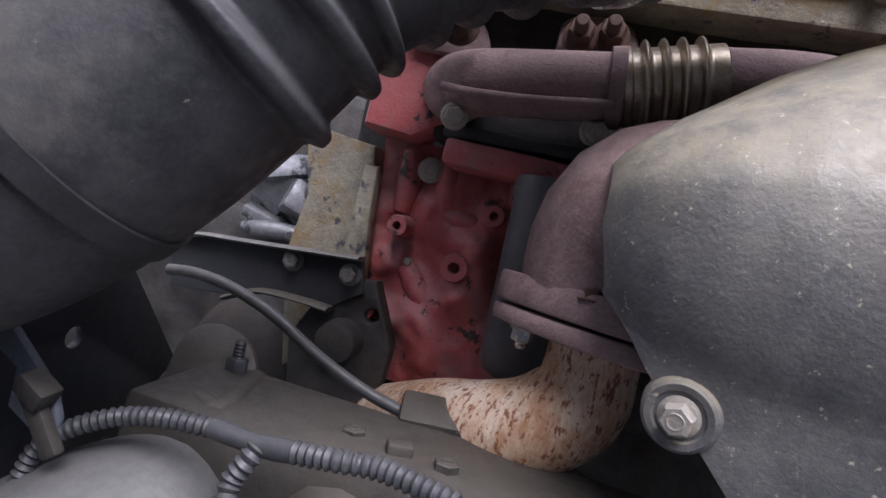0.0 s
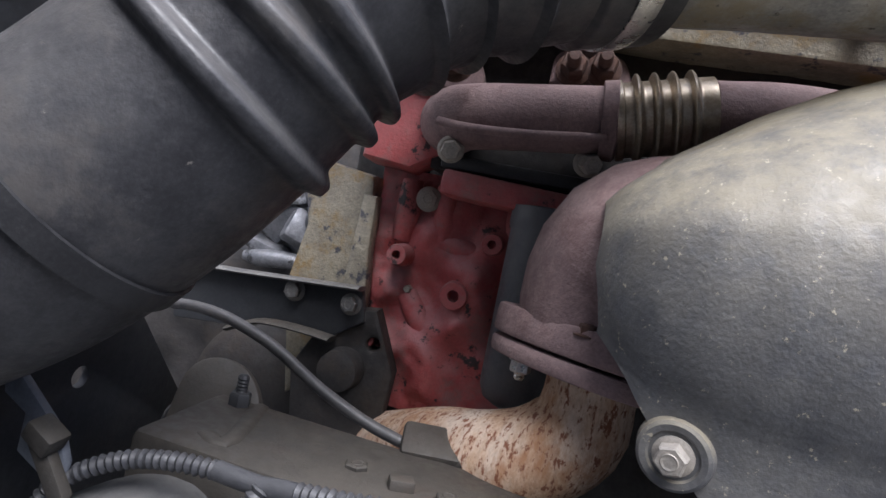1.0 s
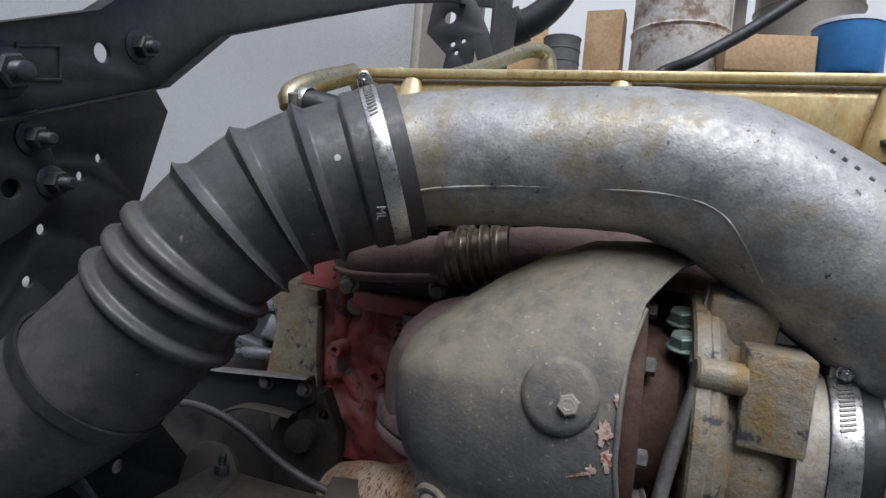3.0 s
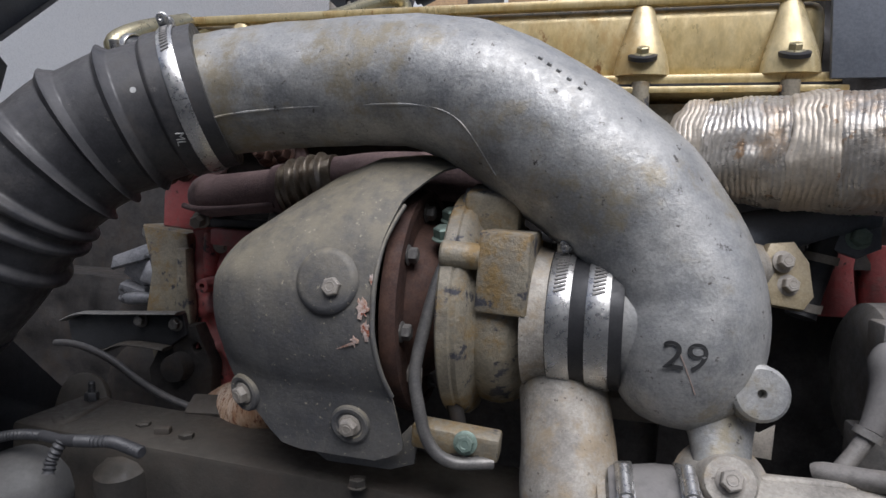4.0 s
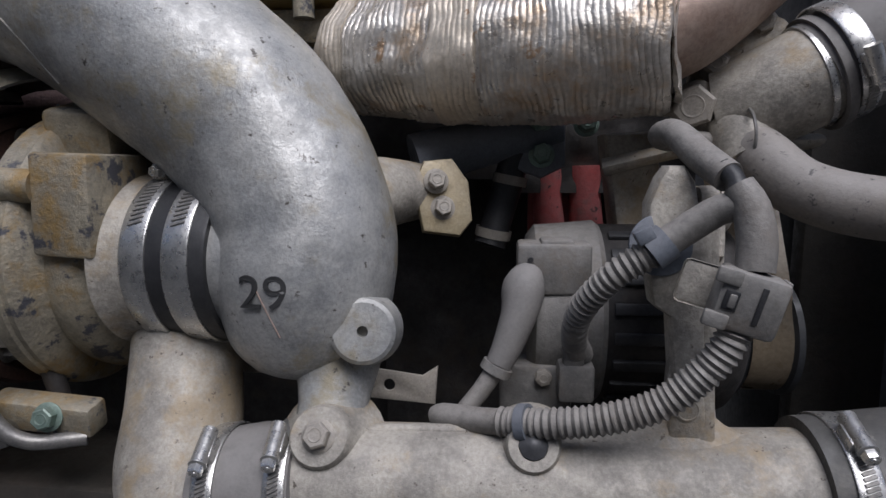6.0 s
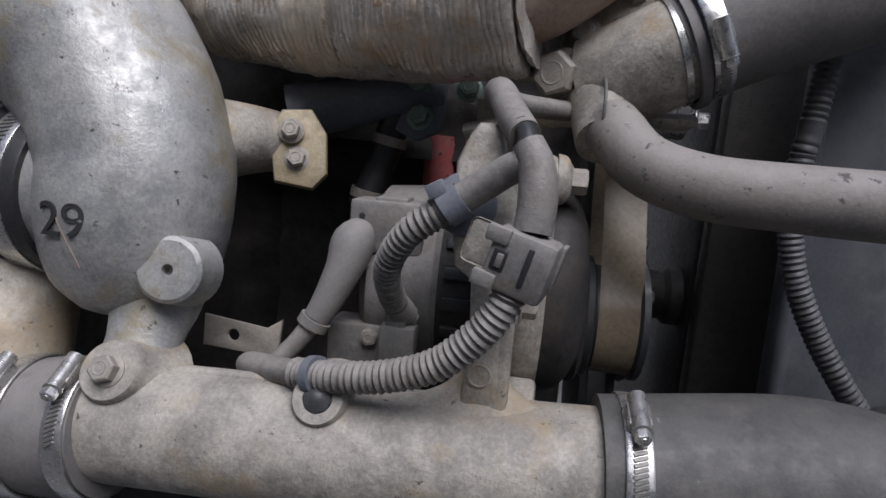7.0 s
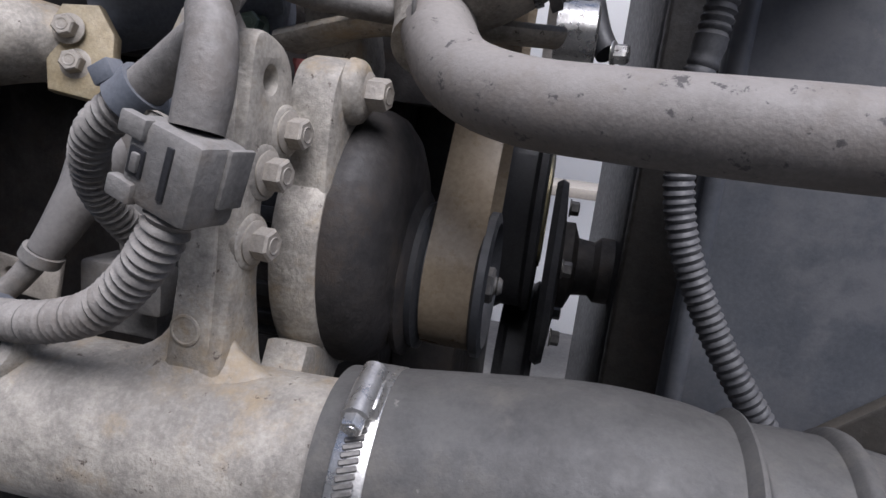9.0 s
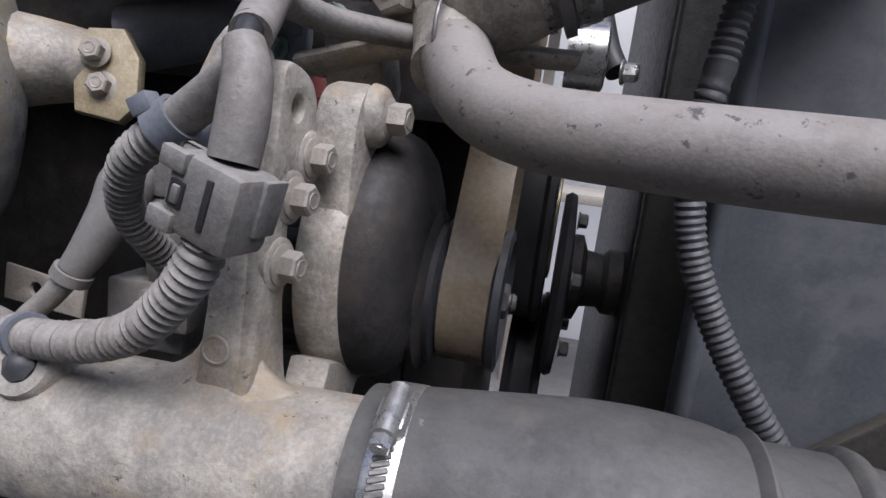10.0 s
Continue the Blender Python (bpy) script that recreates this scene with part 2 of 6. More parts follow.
# The dust is made pale so that it also paints light on the pipe's top.
ALU = mat("cast_aluminium", (0.25, 0.258, 0.262), (0.47, 0.465, 0.445), (0.34, 0.6), 0.4, 24, 420, 0.32, 0.42, (0.52, 0.505, 0.46), spot=(0.10, 0.09, 0.08), spots=0.615, spot_size=120, stain=(0.29, 0.245, 0.155), stain_size=8.0, stain_most=0.8, grain=0.0010)
ALU_DUSTY = mat("dusty_cast_aluminium", (0.205, 0.19, 0.165), (0.50, 0.462, 0.395), (0.5, 0.75), 0.2, 26, 420, 0.5, 0.4, (0.36, 0.335, 0.30), spot=(0.10, 0.08, 0.065), spots=0.62, spot_size=150, stain=(0.36, 0.27, 0.155), stain_size=11.0, stain_most=0.65)
ALU_OILY = mat("stained_aluminium", (0.23, 0.205, 0.155), (0.35, 0.31, 0.225), (0.42, 0.7), 0.2, 40, 380, 0.8, 0.3, spot=(0.075, 0.075, 0.085), spots=0.555, spot_size=36, stain=(0.29, 0.185, 0.06), stain_size=15.0, stain_most=0.8)
STEEL = mat("galvanised_steel", (0.55, 0.54, 0.52), (0.66, 0.65, 0.62), (0.22, 0.42), 0.9, 60, 700, 0.15, 0.2)
STEEL_DARK = mat("dull_steel", (0.16, 0.155, 0.15), (0.24, 0.23, 0.21), (0.35, 0.6), 0.6, 60, 600, 0.2, 0.2)
STEEL_DUSTY = mat("dusty_steel", (0.33, 0.30, 0.26), (0.40, 0.36, 0.30), (0.5, 0.75), 0.3, 70, 600, 0.3, 0.5)
RUBBER = mat("black_rubber", (0.026, 0.026, 0.029), (0.05, 0.05, 0.053), (0.32, 0.6), 0.0, 22, 420, 0.25, 0.40, (0.21, 0.20, 0.19), cling=0.03, stain=(0.10, 0.09, 0.08), stain_size=11.0, stain_most=0.5, spot=(0.19, 0.175, 0.155), spots=0.655, spot_size=70)
CHARGE_RUBBER = mat("grey_charge_hose", (0.032, 0.032, 0.032), (0.07, 0.069, 0.066), (0.5, 0.7), 0.0, 26, 420, 0.3, 0.45, (0.145, 0.138, 0.128), stain=(0.13, 0.12, 0.105), stain_size=16.0, stain_most=0.7, spot=(0.19, 0.18, 0.165), spots=0.66, spot_size=90)
OLIVE = mat("olive_varnished_cover", (0.24, 0.21, 0.11), (0.33, 0.28, 0.14), (0.3, 0.5), 0.3, 25, 300, 0.2, 0.25)
RUBBER_CLEAN = mat("clean_black_rubber", (0.02, 0.02, 0.022), (0.035, 0.035, 0.036), (0.4, 0.6), 0.0, 25, 500, 0.15)
RUBBER_DUSTY = mat("dusty_rubber", (0.10, 0.095, 0.09), (0.15, 0.14, 0.13), (0.6, 0.8), 0.0, 22, 420, 0.25, 0.75, (0.29, 0.275, 0.26), spot=(0.09, 0.08, 0.08), spots=0.7, spot_size=55)
CONDUIT = mat("grey_conduit", (0.085, 0.081, 0.075), (0.16, 0.152, 0.14), (0.5, 0.7), 0.0, 60, 420, 0.4, 0.72, (0.36, 0.335, 0.305), stain=(0.15, 0.13, 0.11), stain_size=22.0, stain_most=0.6)
CONDUIT_GREY = mat("dusty_black_conduit", (0.055, 0.056, 0.06), (0.08, 0.081, 0.085), (0.45, 0.65), 0.0, 50, 500, 0.2, 0.35, (0.16, 0.155, 0.15))
CONDUIT_DARK = mat("dark_conduit", (0.035, 0.036, 0.04), (0.055, 0.056, 0.06), (0.4, 0.6), 0.0, 50, 500, 0.2, 0.2, (0.12, 0.117, 0.115))
SHIELD = mat("heat_shield_steel", (0.065, 0.072, 0.09), (0.115, 0.12, 0.13), (0.45, 0.7), 0.2, 15, 340, 0.4, 0.92, (0.30, 0.265, 0.19), spot=(0.40, 0.36, 0.27), spots=0.61, spot_size=210, cling=0.26, stain=(0.085, 0.086, 0.092), stain_size=18.0, stain_most=0.45, grain=0.0012)
MAROON = mat("oxidised_iron", (0.18, 0.12, 0.118), (0.26, 0.175, 0.165), (0.7, 0.9), 0.0, 25, 420, 0.8, 0.25, (0.30, 0.23, 0.21), stain=(0.13, 0.075, 0.07), stain_size=18.0, stain_most=0.7)
RUST = mat("rusty_pipe", (0.58, 0.36, 0.21), (0.74, 0.60, 0.47), (0.65, 0.85), 0.0, 30, 420, 0.6, 0.15, spot=(0.24, 0.095, 0.05), spots=0.53, spot_size=230, stretch=(1, 1, 0.45), stain=(0.42, 0.20, 0.09), stain_size=25.0, stain_most=0.8)
RUST_DARK = mat("dark_rust", (0.05, 0.026, 0.02), (0.09, 0.045, 0.03), (0.7, 0.9), 0.0, 40, 500, 0.4)
RED = mat("red_engine_paint", (0.42, 0.035, 0.035), (0.50, 0.065, 0.06), (0.45, 0.7), 0.0, 20, 300, 0.45, 0.75, (0.46, 0.26, 0.25), spot=(0.05, 0.036, 0.036), spots=0.58, spot_size=42, grain=0.0012, cling=0.45, stain=(0.30, 0.15, 0.14), stain_size=20.0, stain_most=0.8)
# Near-white layer on up-facing parts paints the sky's sheen on the cover top.
GOLD = mat("varnished_gold_cover", (0.52, 0.38, 0.14), (0.64, 0.52, 0.26), (0.25, 0.5), 0.3, 14, 200, 0.2, 0.28, (0.72, 0.70, 0.62), spot=(0.26, 0.14, 0.05), spots=0.62, spot_size=26, stretch=(1, 1, 0.5), stain=(0.42, 0.27, 0.09), stain_size=16.0, stain_most=0.75)
BRASS = mat("yellow_passivated_steel", (0.42, 0.36, 0.2), (0.5, 0.45, 0.28), (0.25, 0.45), 0.8, 60, 500, 0.15, 0.3)
BELLOW = mat("heat_tinted_bellows", (0.34, 0.28, 0.21), (0.44, 0.38, 0.30), (0.3, 0.5), 0.8, 60, 500, 0.1)
BLACK = mat("black_chassis_paint", (0.022, 0.024, 0.028), (0.035, 0.038, 0.042), (0.35, 0.55), 0.0, 25, 350, 0.25, 0.28, (0.16, 0.15, 0.14))
# Grimy castings; the near-black tone also paints in the engine bay's deep shade.
GRIME_SHADE = mat("grimy_shaded_casting", (0.014, 0.013, 0.013), (0.034, 0.03, 0.028), (0.6, 0.85), 0.0, 30, 260, 0.5, 0.12, (0.07, 0.062, 0.054), stain=(0.04, 0.03, 0.022), stain_size=18.0)
RAIL = mat("dusty_frame_rail", (0.02, 0.019, 0.017), (0.04, 0.036, 0.031), (0.5, 0.8), 0.0, 25, 380, 0.35, 0.45, (0.12, 0.104, 0.082), stain=(0.06, 0.048, 0.038), stain_size=14.0)
GREYBLUE = mat("blue_grey_rail", (0.10, 0.115, 0.14), (0.14, 0.155, 0.18), (0.5, 0.75), 0.0, 22, 380, 0.25, 0.5, (0.22, 0.22, 0.23))
FOIL = mat("foil_wrap", (0.44, 0.40, 0.345), (0.60, 0.57, 0.52), (0.24, 0.48), 0.6, 35, 260, 0.5, 0.0, spot=(0.36, 0.25, 0.16), spots=0.62, spot_size=40, grain=0.0012, stain=(0.50, 0.36, 0.23), stain_size=14.0, stain_most=0.8)
HOT = mat("heat_browned_steel", (0.24, 0.16, 0.12), (0.33, 0.25, 0.20), (0.4, 0.6), 0.4, 30, 300, 0.2, 0.3)
BELT = mat("ribbed_belt_back", (0.30, 0.24, 0.165), (0.37, 0.30, 0.21), (0.25, 0.38), 0.0, 12, 300, 0.1)
PLASTIC = mat("dusty_grey_plastic", (0.10, 0.098, 0.093), (0.19, 0.183, 0.17), (0.45, 0.65), 0.0, 55, 420, 0.35, 0.68, (0.34, 0.32, 0.295), stain=(0.15, 0.125, 0.10), stain_size=20.0, stain_most=0.6)
GREEN = mat("green_passivated_bolt", (0.16, 0.24, 0.20), (0.22, 0.30, 0.25), (0.4, 0.6), 0.5, 80, 500, 0.2, 0.3)
TANK = mat("blue_black_panel", (0.04, 0.047, 0.058), (0.068, 0.075, 0.088), (0.4, 0.6), 0.0, 9, 300, 0.15, 0.25, spot=(0.12, 0.115, 0.115), spots=0.68, spot_size=40, stain=(0.12, 0.12, 0.125), stain_size=5.0)
WHITE = mat("white_body_paint", (0.80, 0.81, 0.81), (0.83, 0.83, 0.82), (0.22, 0.35), 0.0, 1.5, 900, 0.0, 0.0)
# Concrete darkened all over for the truck's shade and to weaken the bounce.
CONCRETE = mat("concrete_floor", (0.11, 0.108, 0.104), (0.16, 0.155, 0.148), (0.7, 0.9), 0.0, 2, 40, 0.2)
PLASTER = mat("grey_plaster", (0.26, 0.26, 0.255), (0.33, 0.325, 0.32), (0.7, 0.9), 0.0, 3, 60, 0.2)
TANK_GREY = mat("grey_tank_paint", (0.075, 0.076, 0.075), (0.105, 0.103, 0.10), (0.55, 0.75), 0.0, 30, 200, 0.5, 0.45, (0.18, 0.175, 0.165))
PAINT_MARK = mat("white_marking", (0.45, 0.45, 0.43), (0.55, 0.55, 0.52), (0.5, 0.7))
INK = mat("black_ink", (0.02, 0.02, 0.02), (0.04, 0.04, 0.04), (0.5, 0.7))
CHALK = mat("orange_crayon", (0.42, 0.27, 0.21), (0.45, 0.32, 0.26), (0.6, 0.8))
SILVER = mat("bare_aluminium_casting", (0.16, 0.165, 0.18), (0.28, 0.28, 0.29), (0.35, 0.6), 0.5, 40, 300, 0.4, 0.1, spot=(0.06, 0.06, 0.06), spots=0.58, spot_size=50)
DRUM_BROWN = mat("stained_drum", (0.52, 0.49, 0.44), (0.66, 0.63, 0.58), (0.5, 0.7), 0.1, 3, 60, 0.1, stain=(0.18, 0.10, 0.05), stain_size=4.0, stain_most=0.9)
CARTON = mat("cardboard", (0.42, 0.27, 0.14), (0.5, 0.34, 0.19), (0.7, 0.9), 0.0, 5, 60, 0.1)
BLUE = mat("blue_plastic", (0.04, 0.18, 0.45), (0.05, 0.22, 0.5), (0.4, 0.6))
RUSTY_SPOT = mat("flaking_rust", (0.40, 0.25, 0.18), (0.6, 0.5, 0.45), (0.7, 0.9), 0.0, 200, 600, 0.5, spot=(0.3, 0.08, 0.04), spots=0.55, spot_size=160)

HOSE_GREY = mat("dusty_grey_hose", (0.17, 0.155, 0.14), (0.23, 0.21, 0.19), (0.55, 0.75), 0.0, 20, 380, 0.3, 0.7, (0.34, 0.315, 0.29), spot=(0.085, 0.078, 0.075), spots=0.595, spot_size=120, stain=(0.20, 0.175, 0.15), stain_size=14.0, stain_most=0.6)
TAPE = mat("tan_heat_tape", (0.50, 0.43, 0.34), (0.60, 0.54, 0.45), (0.35, 0.55), 0.4, 30, 300, 0.4, spot=(0.36, 0.24, 0.15), spots=0.6, spot_size=60)
TAN_STEEL = mat("oily_tan_steel", (0.34, 0.27, 0.15), (0.42, 0.35, 0.22), (0.45, 0.65), 0.4, 60, 500, 0.3, 0.4)

# ---- the setting ----
TY, TZ = 0.36, 1.412          # the turbocharger's axis, along x


def sheet(name, x0, x1, y0, y1, z, mat_, label):
    bm = bmesh.new()
    bm.faces.new([bm.verts.new(v) for v in ((x0, y0, z), (x1, y0, z), (x1, y1, z), (x0, y1, z))])
    ob = part(name, bm, mat_)
    return tagged(ob, label, name, kind="structure")


sheet("ground", -30, 30, -30, 30, 0.0, CONCRETE, "concrete workshop yard, coloured dark for the shade under the truck")

def wall(name, x, y, wide, turn, high, label):
    ob = part(name, box((wide, 0.2, high), pose(x, y, high / 2, 0, 0, turn), 0.02), PLASTER)
    return tagged(ob, label, "wall", kind="structure")


# Unseen walls, added to hold back sky light from near the horizon.
wall("sky_block_south", 1.0, -4.0, 14.0, 0, 5.0, "unseen plain grey wall behind the camera, added to cut low sky light")
wall("sky_block_east", 7.0, 1.0, 10.0, 90, 2.6, "unseen plain grey side wall, added to cut low sky light")
wall("sky_block_west", -6.0, 1.0, 10.0, 90, 3.0, "unseen plain grey side wall, added to cut low sky light")

# white box body of the truck, behind the cab
body = thing("truck_body", (-1.2, 0.9, 1.2), "white painted truck box body with grey lower rail", "truck body")
part("front_panel", box((0.05, 2.3, 2.0), pose(-0.86, 1.15, 2.15), 0.01), WHITE, body)
part("corner_post", box((0.09, 0.40, 2.0), pose(-0.85, 2.52, 2.15), 0.02), STEEL_DUSTY, body, "brown-grey corner post")
part("lower_rail", box((0.05, 1.5, 0.10), pose(-0.80, 1.05, 1.467, 17.9, 0, 0), 0.006), GREYBLUE, body, "grey steel lower rail")
part("rail_edge", box((0.056, 1.5, 0.012), pose(-0.80, 1.033, 1.521, 17.9, 0, 0), 0.003), STEEL, body, "bright metal edging")

# ---- cab mount beam across the truck, behind the engine ----
beam = thing("cab_mount_beam", (-0.35, 0.24, 1.3), "black painted steel cab mount beam with bolted side plates", "frame beam")
BX = frame_of((-0.335, 0, 0), (1, 0, 0))      # x of it runs along +y, y of it up
rim = [(-0.30, 1.40), (-0.30, 1.56), (0.13, 1.656), (0.246, 1.711), (0.303, 1.764), (0.37, 1.82), (0.55, 1.935), (0.80, 2.065), (1.25, 2.27), (1.95, 2.50), (1.95, 2.325), (1.25, 2.093), (0.917, 1.965), (0.60, 1.825), (0.425, 1.746), (0.335, 1.665), (0.14, 1.588), (-0.1, 1.50)]
part("beam", plate([rim, circle(0.265, 1.679, 0.009), circle(0.143, 1.625, 0.012)], 0.006, BX), BLACK, beam)
part("recess", plate([[(0.181, 1.632), (0.183, 1.663), (0.223, 1.674), (0.225, 1.643)], [(0.184, 1.635), (0.186, 1.660), (0.220, 1.670), (0.222, 1.645)]], 0.003, frame_of((-0.3315, 0, 0), (1, 0, 0)), 0.001), BLACK, beam)
for name_, line in (("lower_flange", ((-0.1, 1.50), (0.14, 1.588), (0.335, 1.665), (0.425, 1.746), (0.60, 1.825), (0.917, 1.965), (1.25, 2.093), (1.95, 2.325))), ("upper_flange", ((-0.3, 1.56), (0.13, 1.656), (0.246, 1.711), (0.303, 1.764), (0.37, 1.82), (0.55, 1.935), (0.80, 2.065), (1.25, 2.27), (1.95, 2.50)))):
    bm = bmesh.new()
    rows_ = [[bm.verts.new((x, y, z)) for y, z in line] for x in (-0.338, -0.318)]
    for k in range(len(line) - 1):
        bm.faces.new((rows_[0][k], rows_[0][k + 1], rows_[1][k + 1], rows_[1][k]))
    bmesh.ops.solidify(bm, geom=bm.faces[:], thickness=0.004)
    part(name_, bm, BLACK, beam)
BX2 = frame_of((-0.345, 0, 0), (1, 0, 0))
part("side_plate", plate([[(0.06, 1.565), (0.337, 1.67), (0.362, 1.645), (0.331, 1.545), (0.318, 1.49), (0.33, 1.38), (0.358, 1.329), (0.49, 1.181), (0.42, 1.08), (0.20, 1.08), (0.06, 1.25)],
     circle(0.279, 1.584, 0.0045), circle(0.26, 1.565, 0.0045), circle(0.225, 1.515, 0.005), circle(0.215, 1.47, 0.005), circle(0.327, 1.269, 0.007)], 0.006, BX2), BLACK, beam)
part("gusset", plate([[(0.05, 1.545), (0.205, 1.615), (0.236, 1.55), (0.20, 1.515), (0.08, 1.44)], circle(0.168, 1.58, 0.008), circle(0.187, 1.548, 0.008)], 0.006, frame_of((-0.334, 0, 0), (1, 0, 0))), BLACK, beam)
for y, z, s in ((0.173, 1.638, 0.026), (0.306, 1.697, 0.02)):
    bolt((-0.332, y, z), (1, 0, 0), BLACK, beam, s, s * 0.55, s * 0.85, s * 0.5, "nut")
for y, z in ((0.20, 1.591), (0.22, 1.557), (0.419, 1.219)):
    bolt((-0.33, y, z), (1, 0, 0), BLACK, beam, 0.017, 0.011, 0.014, 0.012, "nut")

# ---- frame rail beside the engine ----
rail = thing("frame_rail", (0.2, 0.34, 1.1), "dusty black steel frame rail with bolt heads", "frame rail")
part("rail", box((2.3, 0.10, 0.14), pose(0.865, 0.352, 1.148, 0, 2.0, 0), 0.006), RAIL, rail)
part("end_lug", plate([[(-0.034, -0.03), (0.03, -0.03), (0.032, 0.0), (0.014, 0.024), (-0.012, 0.029), (-0.031, 0.014)]], 0.014, frame_of((-0.280, 0.400, 1.253), (0.15, -1, 0.5)), 0.004, soft=0.006), RAIL, rail)
part("strap", tube([(-0.247, 0.327, 1.256, 0.005), (-0.235, 0.320, 1.256, 0.005), (-0.230, 0.328, 1.256, 0.005), (-0.245, 0.395, 1.256, 0.005)], 10, 0.004, flat=(1.3, 0.6)), RAIL, rail)
bolt((-0.258, 0.386, 1.252), (0, 0, 1), BLACK, rail, 0.014, 0.012, 0.012, 0.014, "nut")
for p in ((-0.152, 0.346, 1.248), (-0.090, 0.335, 1.248), (0.118, 0.294, 1.248)):
    bolt(p, (0, 0, 1), RAIL, rail, 0.014, 0.007, 0.009)
part("clip", box((0.016, 0.012, 0.012), pose(-0.120, 0.337, 1.253, 0, 0, 20), 0.002), RAIL, rail)
angle_ = thing("angle_bracket", (-0.1, 0.42, 1.24), "dusty bent steel bracket on the frame rail", "bracket")
part("cap", box((0.05, 0.032, 0.012), frame_of((-0.114, 0.410, 1.257), (0.1, -0.5, 1)), 0.004), RAIL, angle_)
part("tail", tube([(-0.099, 0.410, 1.249, 0.011), (-0.075, 0.405, 1.255, 0.012), (-0.034, 0.400, 1.248, 0.010), (0.009, 0.400, 1.240, 0.006)], 14, flat=(1, 0.7)), RAIL, angle_)
outer = thing("lower_rail", (0.4, 0.16, 1.0), "blue-grey steel side rail below the charge pipe", "frame rail")
part("rail", box((2.2, 0.05, 0.14), pose(0.5, 0.235, 1.10), 0.008), GREYBLUE, outer)
cable = thing("clutch_hose", (-0.2, 0.41, 1.25), "thin black rubber line drooping to the frame rail", "rubber line")
part("line", tube([(-0.355, 0.430, 1.308, 0.0045), (-0.331, 0.425, 1.311, 0.0045), (-0.297, 0.420, 1.309, 0.0046), (-0.253, 0.415, 1.297, 0.0046), (-0.210, 0.410, 1.277, 0.0046), (-0.170, 0.410, 1.261, 0.0046), (-0.134, 0.410, 1.252, 0.0046)], 14), RUBBER, cable)
canister = thing("air_tank", (-0.22, 0.26, 1.1), "dusty grey air tank beside the rail", "air tank")
part("tank", tube([(-0.315, 0.254, 1.144, 0.05), (-0.278, 0.273, 1.173, 0.05), (-0.252, 0.293, 1.187, 0.05), (-0.232, 0.307, 1.188, 0.046), (-0.220, 0.314, 1.188, 0.034), (-0.216, 0.320, 1.186, 0.004)], 36), TANK_GREY, canister)
small = thing("air_valve", (-0.13, 0.27, 1.17), "round dusty valve body below the rail", "valve")
part("body", lathe([(0, 0.0), (0.004, 0.018), (0.012, 0.027), (0.03, 0.03), (0.06, 0.03)], (-0.141, 0.301, 1.238), (0, 0.2, -1), 28), RAIL, small)
near = thing("side_bracket", (-0.30, 0.24, 1.2), "dusty grey pressed bracket on the mount plate", "bracket")
FB = frame_of((0, 0.26, 0), (0, -1, 0))
part("plate", plate([[(-0.331, 0.260, 1.289)[::2], (-0.325, 0.260, 1.294)[::2], (-0.290, 0.260, 1.264)[::2], (-0.284, 0.260, 1.250)[::2], (-0.287, 0.260, 1.234)[::2], (-0.315, 0.260, 1.249)[::2], (-0.314, 0.260, 1.270)[::2], (-0.329, 0.260, 1.278)[::2]]], 0.006, FB, 0.0015), GREYBLUE, near)
part("block", box((0.018, 0.014, 0.012), pose(-0.292, 0.250, 1.266, 10, 30, 0), 0.002), RAIL, near)
part("stay", box((0.010, 0.008, 0.04), pose(-0.289, 0.252, 1.250, 0, -35, 0), 0.002), RAIL, near)
loom = thing("corrugated_loom", (-0.2, 0.3, 1.2), "grey corrugated wiring loom with taped junction", "wiring loom")
RINGS = lambda s: 0.0009 * math.sin(s / 0.0046 * 6.283)
part("conduit", tube([(-0.302, 0.255, 1.196, 0.0046), (-0.301, 0.260, 1.215, 0.0046), (-0.294, 0.262, 1.233, 0.0046), (-0.278, 0.266, 1.246, 0.0046), (-0.256, 0.270, 1.256, 0.0046), (-0.230, 0.270, 1.262, 0.0046), (-0.204, 0.270, 1.264, 0.0046)], 18, 0.0011, RINGS), CONDUIT_DARK, loom)
part("tape", tube([(-0.205, 0.270, 1.264, 0.0054), (-0.190, 0.268, 1.264, 0.0053), (-0.178, 0.267, 1.264, 0.0052), (-0.167, 0.266, 1.265, 0.006), (-0.156, 0.264, 1.267, 0.0053)], 16, 0.004), CONDUIT_DARK, loom, "dusty tape wrap")
part("conduit", tube([(-0.157, 0.264, 1.267, 0.0052), (-0.133, 0.260, 1.271, 0.0052), (-0.113, 0.260, 1.273, 0.0052), (-0.093, 0.255, 1.273, 0.0052), (-0.073, 0.250, 1.272, 0.0052)], 18, 0.0011, RINGS), CONDUIT_DARK, loom)
part("branch", tube([(-0.176, 0.265, 1.264, 0.0053), (-0.179, 0.262, 1.257, 0.0053), (-0.184, 0.260, 1.246, 0.0053), (-0.183, 0.255, 1.234, 0.0053)], 18, 0.0011, RINGS), CONDUIT_DARK, loom)

# ---- engine ----
engine = thing("engine_block", (0.3, 0.75, 0.9), "red painted diesel engine block with grime", "engine")
HUMPS = [(-0.128, 1.375, 0.05, 0.026), (-0.118, 1.345, 0.03, 0.02), (-0.16, 1.30, 0.035, 0.03), (-0.15, 1.26, 0.03, 0.022), (-0.185, 1.40, 0.02, 0.03), (-0.11, 1.41, 0.028, 0.017),
         (-0.155, 1.43, 0.02, 0.02), (-0.10, 1.30, 0.02, 0.03), (-0.20, 1.345, 0.022, 0.016), (-0.205, 1.29, 0.02, 0.02), (-0.135, 1.325, 0.03, 0.015)]


